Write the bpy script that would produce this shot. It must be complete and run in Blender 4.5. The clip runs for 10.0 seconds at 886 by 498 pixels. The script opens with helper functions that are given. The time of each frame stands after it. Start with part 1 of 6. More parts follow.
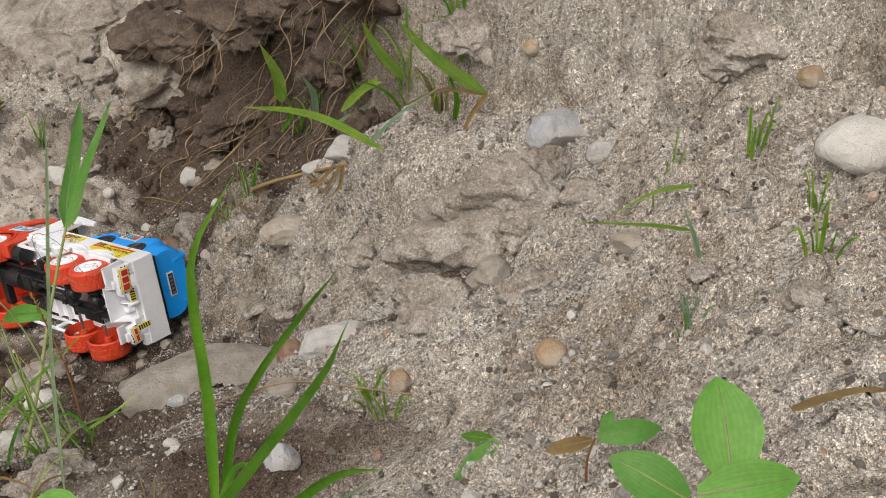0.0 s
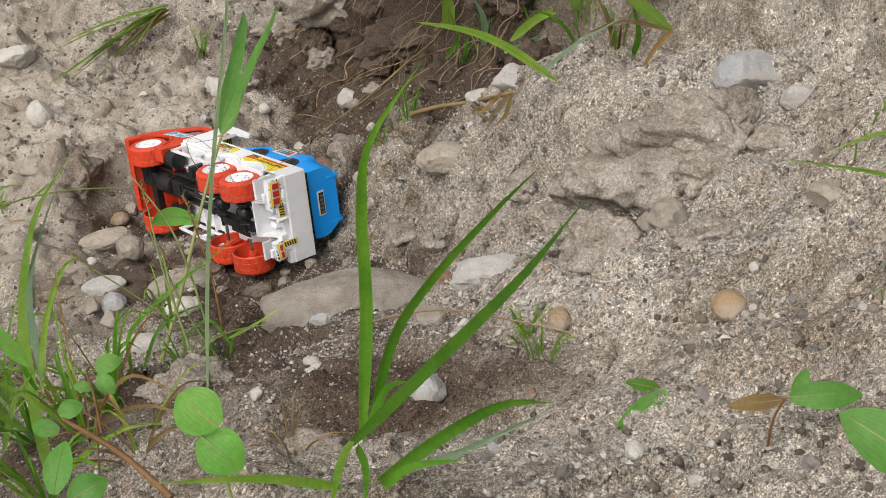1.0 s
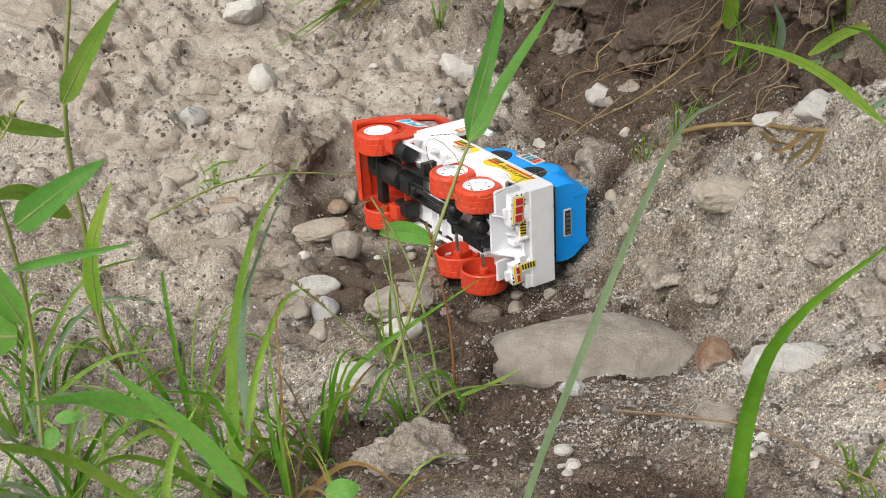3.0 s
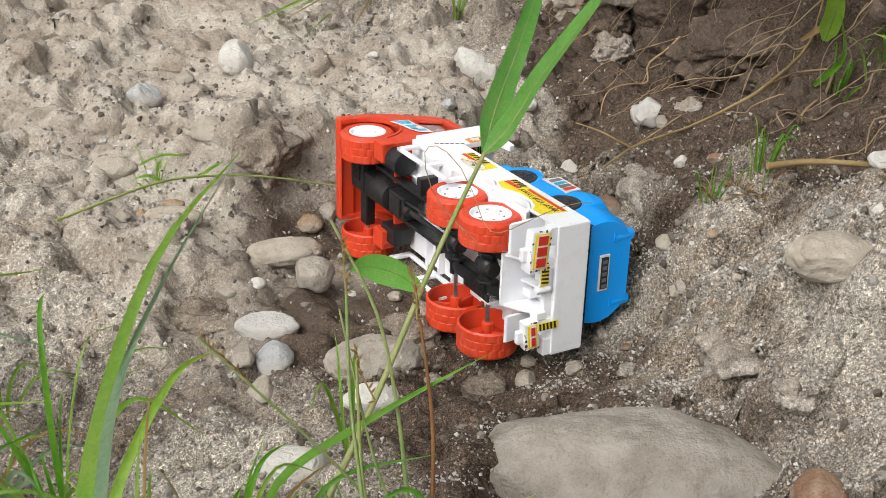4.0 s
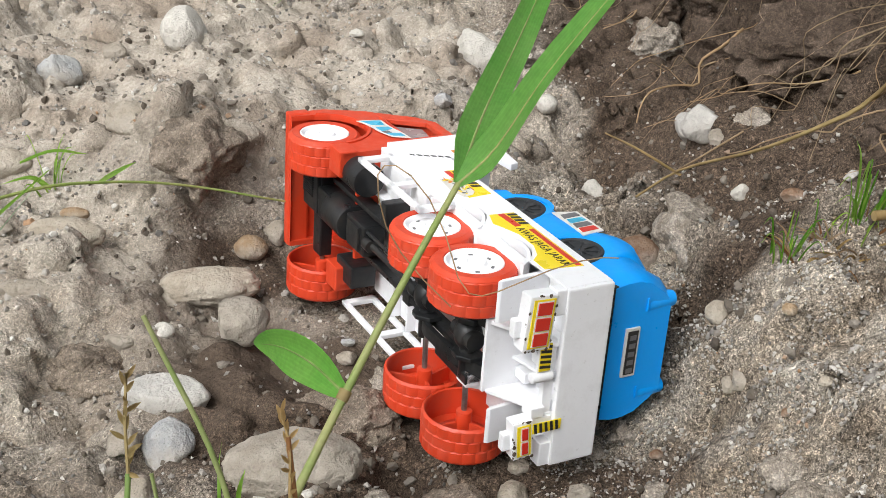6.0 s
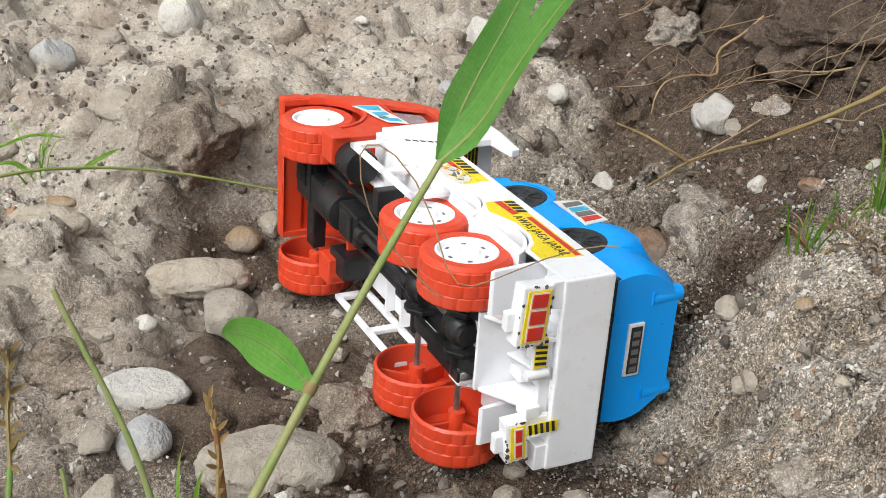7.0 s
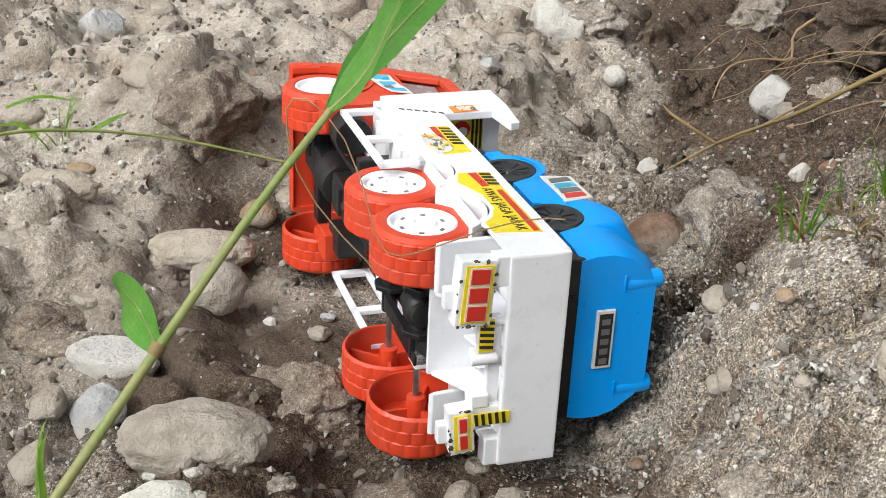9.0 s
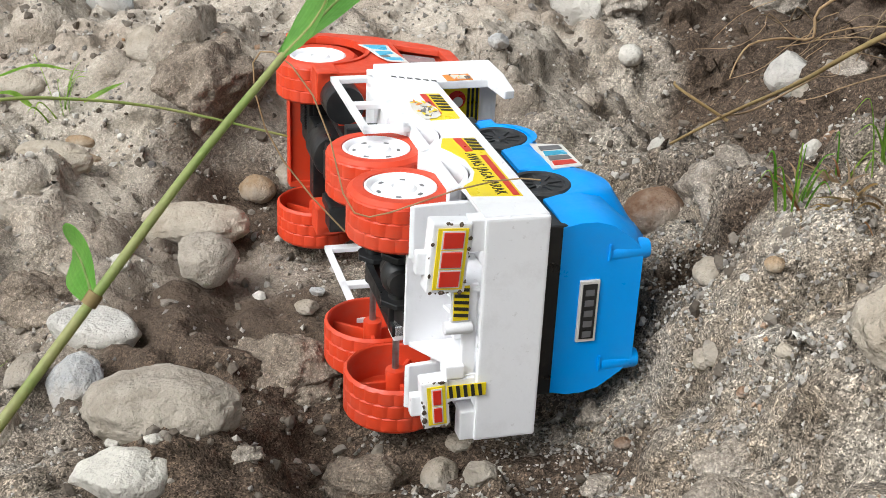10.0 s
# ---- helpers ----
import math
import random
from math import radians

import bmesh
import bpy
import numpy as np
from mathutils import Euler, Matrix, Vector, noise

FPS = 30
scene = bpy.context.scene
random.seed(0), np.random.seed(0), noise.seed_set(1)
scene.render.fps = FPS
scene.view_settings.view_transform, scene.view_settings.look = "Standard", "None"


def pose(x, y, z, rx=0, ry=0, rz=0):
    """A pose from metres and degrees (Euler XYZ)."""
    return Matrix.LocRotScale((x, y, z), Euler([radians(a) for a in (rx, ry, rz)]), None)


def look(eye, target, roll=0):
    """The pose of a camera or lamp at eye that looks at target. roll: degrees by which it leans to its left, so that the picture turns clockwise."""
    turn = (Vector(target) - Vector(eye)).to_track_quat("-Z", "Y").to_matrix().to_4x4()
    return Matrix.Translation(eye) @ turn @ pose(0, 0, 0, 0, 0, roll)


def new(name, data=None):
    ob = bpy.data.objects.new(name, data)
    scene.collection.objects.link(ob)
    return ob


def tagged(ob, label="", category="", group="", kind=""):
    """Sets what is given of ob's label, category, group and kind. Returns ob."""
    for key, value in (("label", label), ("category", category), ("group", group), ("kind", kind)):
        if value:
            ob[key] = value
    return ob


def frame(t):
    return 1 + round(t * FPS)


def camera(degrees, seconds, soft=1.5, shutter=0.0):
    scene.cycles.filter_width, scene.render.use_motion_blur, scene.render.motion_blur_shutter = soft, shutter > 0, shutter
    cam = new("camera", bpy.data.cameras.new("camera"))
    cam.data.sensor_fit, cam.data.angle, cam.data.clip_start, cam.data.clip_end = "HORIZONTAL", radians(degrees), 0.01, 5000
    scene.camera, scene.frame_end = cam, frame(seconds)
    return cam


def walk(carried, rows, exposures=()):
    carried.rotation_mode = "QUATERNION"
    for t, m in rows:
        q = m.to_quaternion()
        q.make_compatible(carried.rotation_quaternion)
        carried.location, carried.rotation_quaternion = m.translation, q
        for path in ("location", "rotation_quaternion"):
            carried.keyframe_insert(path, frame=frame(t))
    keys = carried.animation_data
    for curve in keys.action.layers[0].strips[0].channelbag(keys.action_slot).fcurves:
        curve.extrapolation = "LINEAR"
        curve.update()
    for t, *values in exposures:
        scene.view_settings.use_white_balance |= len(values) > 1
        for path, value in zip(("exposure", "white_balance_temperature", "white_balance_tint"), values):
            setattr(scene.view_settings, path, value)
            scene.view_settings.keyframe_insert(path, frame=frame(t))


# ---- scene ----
cam = camera(38.0, 10.0, soft=0.7)
PATH = [
    (0, (0.1105, 0.0562, 0.8697), (-0.0017, 0.8324, 0.2493), -3.18),
    (0.5, (0.0956, 0.0659, 0.8487), (-0.0713, 0.8188, 0.2121), -2.68),
    (1, (0.0855, 0.0807, 0.8281), (-0.1258, 0.8162, 0.1844), -2.61),
    (1.5, (0.0648, 0.0893, 0.8300), (-0.1873, 0.8023, 0.1758), -3.52),
    (2, (0.0494, 0.0972, 0.8284), (-0.2303, 0.7982, 0.1723), -4.30),
    (2.5, (0.0259, 0.1231, 0.8227), (-0.2944, 0.7977, 0.1577), -5.23),
    (3.8, (-0.0864, 0.3625, 0.6602), (-0.4291, 1.0206, -0.0103), 0.16),
    (4, (-0.1008, 0.3861, 0.6268), (-0.4423, 1.0575, -0.0310), 1.43),
    (4.5, (-0.1391, 0.4646, 0.5646), (-0.4826, 1.1369, -0.0912), 1.79),
    (5, (-0.1530, 0.5083, 0.5274), (-0.4988, 1.1798, -0.1279), 2.55),
    (5.5, (-0.1642, 0.5443, 0.5152), (-0.5151, 1.2043, -0.1491), 3.12),
    (7, (-0.1608, 0.5924, 0.4763), (-0.5382, 1.2392, -0.1864), 2.66),
    (7.5, (-0.1486, 0.6123, 0.4651), (-0.5440, 1.2522, -0.1939), 2.38),
    (8, (-0.1296, 0.6232, 0.4528), (-0.5471, 1.2485, -0.2066), 1.61),
    (8.5, (-0.1136, 0.6341, 0.4462), (-0.5785, 1.2242, -0.2139), -0.73),
    (9, (-0.1040, 0.6584, 0.4402), (-0.5972, 1.2275, -0.2177), -1.95),
    (9.5, (-0.0947, 0.6693, 0.4273), (-0.6074, 1.2243, -0.2278), -2.62),
    (10, (-0.0879, 0.6780, 0.4171), (-0.6132, 1.2234, -0.2362), -3.10),
]
walk(cam, [(t, look(eye, target, roll)) for t, eye, target, roll in PATH], [(0, 0.04, 6600, 12), (1, 0.14, 6550, 11), (2.5, 0.30, 6500, 10), (4, 0.40, 6400, 9), (5.5, 0.42, 6350, 9), (10, 0.52, 6250, 8)])

# ---- light ----
world = bpy.data.worlds.new("overcast_sky")
scene.world = world
world.use_nodes = True
_n, _l = world.node_tree.nodes, world.node_tree.links
sky = _n.new("ShaderNodeTexSky")
sky.sky_type = "NISHITA"
sky.sun_disc = False
SUN_ELEVATION, SUN_ROTATION = 58.0, 200.0
sky.sun_elevation, sky.sun_rotation = radians(SUN_ELEVATION), radians(SUN_ROTATION)
sky.air_density, sky.dust_density, sky.ozone_density = 1.0, 6.0, 1.0
grey = _n.new("ShaderNodeHueSaturation")  # a cloud layer takes the blue out
grey.inputs["Saturation"].default_value = 0.1
_l.new(sky.outputs[0], grey.inputs["Color"])
_l.new(grey.outputs[0], _n["Background"].inputs["Color"])
_n["Background"].inputs["Strength"].default_value = 0.13
sun_data = bpy.data.lights.new("sun", "SUN")
sun_data.energy, sun_data.angle, sun_data.color = 1.3, radians(40), (1.0, 0.97, 0.92)
sun = new("sun", sun_data)
_e, _r = radians(SUN_ELEVATION), radians(SUN_ROTATION)
_way = Vector((math.sin(_r) * math.cos(_e), math.cos(_r) * math.cos(_e), math.sin(_e)))
sun.matrix_basis = look(_way * 10, (0, 0, 0))

# ---- materials ----
class Nodes:
    """A node material under construction."""

    def __init__(self, name):
        self.mat = bpy.data.materials.new(name)
        self.mat.use_nodes = True
        self.tree = self.mat.node_tree
        self.bsdf = self.tree.nodes["Principled BSDF"]

    def add(self, kind, **values):
        node = self.tree.nodes.new(kind)
        for key, value in values.items():
            if key in node.inputs:
                node.inputs[key].default_value = value
        return node

    def link(self, a, b):
        self.tree.links.new(a, b)

    def coords(self):
        return self.add("ShaderNodeTexCoord").outputs["Object"]

    def noise(self, scale, detail=4.0, rough=0.6, vec=None):
        node = self.add("ShaderNodeTexNoise", Scale=scale, Detail=detail, Roughness=rough)
        self.link(vec or self.coords(), node.inputs["Vector"])
        return node.outputs["Fac"]

    def cells(self, scale, vec=None, output="Color"):
        node = self.add("ShaderNodeTexVoronoi", Scale=scale)
        self.link(vec or self.coords(), node.inputs["Vector"])
        return node.outputs[output]

    def ramp(self, fac, *stops):
        node = self.add("ShaderNodeValToRGB")
        band = node.color_ramp
        while len(band.elements) < len(stops):
            band.elements.new(0.5)
        for element, (place, colour) in zip(band.elements, stops):
            element.position = place
            element.color = (*colour, 1) if len(colour) == 3 else colour
        self.link(fac, node.inputs["Fac"])
        return node.outputs["Color"]

    def mix(self, fac, a, b, blend="MIX"):
        node = self.add("ShaderNodeMix")
        node.data_type, node.blend_type = "RGBA", blend
        for value, slot in ((fac, 0), (a, 6), (b, 7)):
            if isinstance(value, (int, float)):
                node.inputs[slot].default_value = value
            elif isinstance(value, tuple):
                node.inputs[slot].default_value = (*value, 1)
            else:
                self.link(value, node.inputs[slot])
        return node.outputs[2]

    def bump(self, height, strength, distance, before=None):
        node = self.add("ShaderNodeBump", Strength=strength, Distance=distance)
        self.link(height, node.inputs["Height"])
        if before:
            self.link(before, node.inputs["Normal"])
        return node.outputs["Normal"]

    def done(self, colour=None, rough=0.5, normal=None, **values):
        if isinstance(colour, tuple):
            self.bsdf.inputs["Base Color"].default_value = (*colour, 1)
        elif colour:
            self.link(colour, self.bsdf.inputs["Base Color"])
        if isinstance(rough, (int, float)):
            self.bsdf.inputs["Roughness"].default_value = rough
        else:
            self.link(rough, self.bsdf.inputs["Roughness"])
        if normal:
            self.link(normal, self.bsdf.inputs["Normal"])
        for key, value in values.items():
            self.bsdf.inputs[key.replace("_", " ")].default_value = value
        return self.mat


def soil_material(name, dry, brown, share=0.5, damp_shade_colour=None, gritty=1.0):
    """Sandy volcanic soil: dry grit over brown earth, with grains of many greys."""
    m = Nodes(name)
    co = m.coords()
    broad = m.noise(5.0, 5, 0.6, co)
    mid = m.noise(38.0, 5, 0.65, co)
    fine = m.noise(420.0, 3, 0.6, co)
    mask = m.ramp(m.mix(0.5, broad, mid), (share - 0.09, (0, 0, 0)), (share + 0.09, (1, 1, 1)))
    base = m.mix(mask, brown, dry)
    if damp_shade_colour:  # dampness of fresh earth where the bank was dug and slid, plus painted shade
        damp_shade_fac = m.add("ShaderNodeAttribute")
        damp_shade_fac.attribute_name = "damp_shade"
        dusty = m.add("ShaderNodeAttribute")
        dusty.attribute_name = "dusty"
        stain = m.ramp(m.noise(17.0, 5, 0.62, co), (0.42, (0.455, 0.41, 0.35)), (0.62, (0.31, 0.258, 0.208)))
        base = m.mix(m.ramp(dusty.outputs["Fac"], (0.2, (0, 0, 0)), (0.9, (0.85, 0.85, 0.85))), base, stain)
        base = m.mix(m.ramp(damp_shade_fac.outputs["Fac"], (0.25, (0, 0, 0)), (0.8, (1, 1, 1))), base, damp_shade_colour)
    grain = m.cells(1900.0, co)
    tone = m.ramp(grain, (0.12, (0.2, 0.19, 0.18)), (0.36, (0.72, 0.7, 0.68)), (0.62, (1.12, 1.1, 1.07)), (0.88, (2.3, 2.25, 2.18)))
    speck = m.cells(640.0, co)
    tone_speck = m.ramp(speck, (0.12, (0.28, 0.27, 0.26)), (0.3, (0.9, 0.89, 0.88)), (0.7, (1.05, 1.04, 1.03)), (0.88, (1.9, 1.86, 1.8)))
    if damp_shade_colour:  # the dusty part is packed finer than the loose grit
        packed = m.ramp(dusty.outputs["Fac"], (0.25, (0, 0, 0)), (0.8, (0.82, 0.82, 0.82)))
        tone = m.mix(packed, tone, (1.0, 0.99, 0.98))
        tone_speck = m.mix(packed, tone_speck, (1.0, 1.0, 1.0))
    colour = m.mix(0.8 * gritty, base, tone, "MULTIPLY")
    colour = m.mix(0.7 * gritty, colour, tone_speck, "MULTIPLY")
    shade = m.ramp(fine, (0.3, (0.72, 0.7, 0.68)), (0.7, (1.2, 1.2, 1.2)))
    colour = m.mix(0.7, colour, shade, "MULTIPLY")
    n = m.bump(m.noise(1100.0, 2, 0.5, co), 0.55, 0.0008)
    n = m.bump(fine, 0.65, 0.0019, n)
    n = m.bump(m.noise(130.0, 4, 0.65, co), 0.6, 0.0045, n)
    return m.done(colour, 0.95, n, Specular_IOR_Level=0.15)


def stone_material(name, light, dark, speck=0.5, dusting=(0.36, 0.32, 0.275)):
    """River stone: fine speckle, a film of dust on it and dull stains; each stone a little different."""
    m = Nodes(name)
    co = m.coords()
    info = m.add("ShaderNodeObjectInfo").outputs["Random"]
    body = m.ramp(m.noise(45.0, 5, 0.65, co), (0.35, dark), (0.62, light))
    vary = m.ramp(info, (0.0, (0.78, 0.78, 0.8)), (0.5, (1.0, 0.98, 0.95)), (1.0, (1.12, 1.1, 1.06)))
    body = m.mix(0.8, body, vary, "MULTIPLY")
    specks = m.ramp(m.cells(1500.0, co), (0.0, (0.4, 0.4, 0.4)), (0.3, (0.95, 0.95, 0.95)), (0.9, (1.1, 1.1, 1.08)), (1.0, (1.5, 1.5, 1.45)))
    body = m.mix(speck, body, specks, "MULTIPLY")
    dust = m.ramp(m.noise(22.0, 6, 0.7, co), (0.44, (0, 0, 0)), (0.6, (1, 1, 1)))
    body = m.mix(m.mix(0.75, (0, 0, 0), dust), body, dusting)
    n = m.bump(m.noise(600.0, 3, 0.6, co), 0.7, 0.0015)
    n = m.bump(m.noise(110.0, 5, 0.65, co), 0.6, 0.006, n)
    return m.done(body, 0.85, n, Specular_IOR_Level=0.25)


def plastic_material(name, colour, rough=0.32, dirt=0.35, speck=0.0):
    """Moulded toy plastic, scuffed and dusty."""
    m = Nodes(name)
    co = m.coords()
    film = m.ramp(m.noise(60.0, 6, 0.7, co), (0.5, (0, 0, 0)), (0.78, (1, 1, 1)))
    spots = m.ramp(m.noise(420.0, 3, 0.6, co), (0.66, (0, 0, 0)), (0.74, (1, 1, 1)))
    c = m.mix(m.mix(dirt, (0, 0, 0), film), colour, (0.2, 0.16, 0.12))
    c = m.mix(m.mix(min(1.0, dirt * 1.1), (0, 0, 0), spots), c, (0.16, 0.12, 0.09))
    r = m.ramp(m.noise(90.0, 5, 0.6, co), (0.3, (rough * 0.75,) * 3), (0.75, (min(1.0, rough * 1.8),) * 3))
    n = m.bump(m.noise(150.0, 3, 0.6, co), 0.12, 0.002)
    return m.done(c, r, n)


def leaf_material(name, young, old, rough=0.45):
    """Grass and leaf: lengthwise veins, yellowing patches, light through the blade."""
    m = Nodes(name)
    co = m.coords()
    info = m.add("ShaderNodeObjectInfo").outputs["Random"]
    patch = m.ramp(m.noise(35.0, 4, 0.6, co), (0.35, young), (0.7, old))
    vary = m.ramp(info, (0.0, (0.75, 0.8, 0.75)), (0.5, (1, 1, 1)), (1.0, (1.25, 1.15, 0.95)))
    c = m.mix(0.8, patch, vary, "MULTIPLY")
    fleck = m.ramp(m.noise(500.0, 2, 0.5, co), (0.3, (0.85, 0.85, 0.85)), (0.7, (1.12, 1.12, 1.1)))
    c = m.mix(0.6, c, fleck, "MULTIPLY")
    vein = m.add("ShaderNodeAttribute")
    vein.attribute_name = "across"
    wave = m.add("ShaderNodeMath")
    wave.operation = "MULTIPLY"
    wave.inputs[1].default_value = 34.0
    m.link(vein.outputs["Fac"], wave.inputs[0])
    ripple = m.add("ShaderNodeMath")
    ripple.operation = "SINE"
    m.link(wave.outputs[0], ripple.inputs[0])
    lines = m.ramp(ripple.outputs[0], (0.0, (0.98, 0.98, 0.98)), (1.0, (1.08, 1.07, 1.1)))
    c = m.mix(0.8, c, lines, "MULTIPLY")
    n = m.bump(m.noise(260.0, 3, 0.6, co), 0.25, 0.001)
    n = m.bump(ripple.outputs[0], 0.12, 0.0002, n)
    mat = m.done(c, rough, n, Specular_IOR_Level=0.4)
    clear = m.add("ShaderNodeBsdfTranslucent")
    m.link(c, clear.inputs["Color"])
    both = m.add("ShaderNodeMixShader", Fac=0.35)
    m.link(m.bsdf.outputs[0], both.inputs[1])
    m.link(clear.outputs[0], both.inputs[2])
    m.link(both.outputs[0], m.tree.nodes["Material Output"].inputs["Surface"])
    return mat


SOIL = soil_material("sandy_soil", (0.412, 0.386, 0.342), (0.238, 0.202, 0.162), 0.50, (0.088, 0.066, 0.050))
CLOD = soil_material("clod_soil", (0.37, 0.335, 0.295), (0.24, 0.205, 0.167), 0.48, None, 0.5)
CLOD_BROWN = soil_material("brown_clod_soil", (0.27, 0.228, 0.185), (0.165, 0.135, 0.108), 0.5, None, 0.5)
# brown earth, its colour darkened further for the shade under the bank
CLOD_DARK = soil_material("dark_clod_soil", (0.135, 0.103, 0.08), (0.07, 0.052, 0.04), 0.5, None, 0.6)
STONE_PALE = stone_material("pale_stone", (0.64, 0.62, 0.575), (0.46, 0.44, 0.4), 0.4, (0.45, 0.415, 0.37))
STONE_TAN = stone_material("tan_stone", (0.40, 0.355, 0.295), (0.27, 0.235, 0.19), 0.45)
STONE_GREY = stone_material("blue_grey_stone", (0.5, 0.51, 0.51), (0.35, 0.355, 0.36), 0.5)
STONE_SANDY = stone_material("beige_stone", (0.43, 0.385, 0.32), (0.33, 0.285, 0.23), 0.35, (0.42, 0.37, 0.31))
STONE_SLATE = stone_material("dark_grey_stone", (0.19, 0.19, 0.195), (0.12, 0.12, 0.125), 0.4)
STONE_BROWN = stone_material("brown_stone", (0.26, 0.15, 0.085), (0.17, 0.1, 0.065), 0.35)
STONE_OCHRE = stone_material("ochre_stone", (0.42, 0.3, 0.17), (0.3, 0.2, 0.12), 0.3)
RED = plastic_material("red_plastic", (0.62, 0.052, 0.015), 0.40, 0.24)
WHITE = plastic_material("white_plastic", (0.83, 0.83, 0.85), 0.35, 0.17)
BLACK = plastic_material("black_plastic", (0.012, 0.013, 0.014), 0.33, 0.13)
BLUE = plastic_material("blue_plastic", (0.0, 0.33, 0.93), 0.34, 0.08)
TYRE_BLACK = plastic_material("black_tyre_plastic", (0.025, 0.027, 0.03), 0.45, 0.25)
YELLOW = plastic_material("yellow_sticker", (0.85, 0.66, 0.01), 0.3, 0.12)
STICKER_RED = plastic_material("red_sticker", (0.62, 0.03, 0.015), 0.3, 0.15)
STICKER_BLACK = plastic_material("black_sticker", (0.02, 0.02, 0.02), 0.35, 0.15)
STICKER_WHITE = plastic_material("white_sticker", (0.7, 0.68, 0.64), 0.4, 0.35)
STICKER_BLUE = plastic_material("light_blue_sticker", (0.05, 0.4, 0.62), 0.3, 0.15)
STICKER_ORANGE = plastic_material("orange_sticker", (0.75, 0.25, 0.02), 0.3, 0.2)
STICKER_GREY = plastic_material("grey_sticker", (0.14, 0.14, 0.145), 0.35, 0.25)
SMOKE = plastic_material("smoky_window_plastic", (0.28, 0.25, 0.25), 0.2, 0.35)
_m = Nodes("steel_rod")
STEEL = _m.done(_m.ramp(_m.noise(120.0), (0.4, (0.35, 0.34, 0.33)), (0.7, (0.22, 0.19, 0.17))), 0.4, Metallic=0.9)
GRASS = leaf_material("grass_blade", (0.24, 0.44, 0.055), (0.38, 0.52, 0.11))
GRASS_DARK = leaf_material("dark_grass_blade", (0.13, 0.34, 0.025), (0.22, 0.45, 0.05))
GRASS_GREY = leaf_material("bluish_grass_blade", (0.29, 0.42, 0.26), (0.38, 0.5, 0.33))
LEAF = leaf_material("broad_leaf", (0.19, 0.47, 0.09), (0.28, 0.54, 0.14))
STRAW = leaf_material("dry_straw", (0.42, 0.31, 0.14), (0.3, 0.2, 0.09), 0.7)
STEM_RED = leaf_material("reddish_stem", (0.22, 0.1, 0.045), (0.3, 0.17, 0.07), 0.6)
STEM_GREEN = leaf_material("green_stem", (0.25, 0.36, 0.1), (0.42, 0.4, 0.2), 0.5)
ROOT = leaf_material("dry_root", (0.42, 0.31, 0.2), (0.26, 0.18, 0.11), 0.8)

# ---- ground ----
def lattice(ix, iy, seed):
    h = np.sin(ix * 127.1 + iy * 311.7 + seed * 74.7) * 43758.5453
    return h - np.floor(h)


def value_noise(x, y, seed):
    ix, iy = np.floor(x), np.floor(y)
    u, v = x - ix, y - iy
    u, v = u * u * u * (u * (u * 6 - 15) + 10), v * v * v * (v * (v * 6 - 15) + 10)
    a, b = lattice(ix, iy, seed), lattice(ix + 1, iy, seed)
    c, d = lattice(ix, iy + 1, seed), lattice(ix + 1, iy + 1, seed)
    return (a + (b - a) * u) * (1 - v) + (c + (d - c) * u) * v - 0.5


def fbm(x, y, scale, octaves, seed, gain=0.5):
    out, amp = 0.0, 1.0
    for k in range(octaves):
        out = out + amp * value_noise(x * scale + 17.3 * k, y * scale - 9.1 * k, seed + k)
        scale, amp = scale * 2.03, amp * gain
    return out


def hump(x, y, cx, cy, rx, ry, turn=0.0):
    c, s = math.cos(radians(turn)), math.sin(radians(turn))
    u, v = ((x - cx) * c + (y - cy) * s) / rx, (-(x - cx) * s + (y - cy) * c) / ry
    return np.exp(-(u * u + v * v))


def soft_max(a, b, k):
    return 0.5 * (a + b + np.sqrt((a - b) ** 2 + k * k))


def cells(x, y, scale, seed):
    """Distance to the nearest of scattered points, and that point's own number."""
    x, y = x * scale, y * scale
    ix, iy = np.floor(x), np.floor(y)
    best, own = np.full(np.shape(x), 9.0), np.zeros(np.shape(x))
    for dx in (-1, 0, 1):
        for dy in (-1, 0, 1):
            cx, cy = ix + dx, iy + dy
            d = np.hypot(cx + lattice(cx, cy, seed) - x, cy + lattice(cx, cy, seed + 5) - y)
            nearer = d < best
            best, own = np.where(nearer, d, best), np.where(nearer, lattice(cx, cy, seed + 9), own)
    return best, own


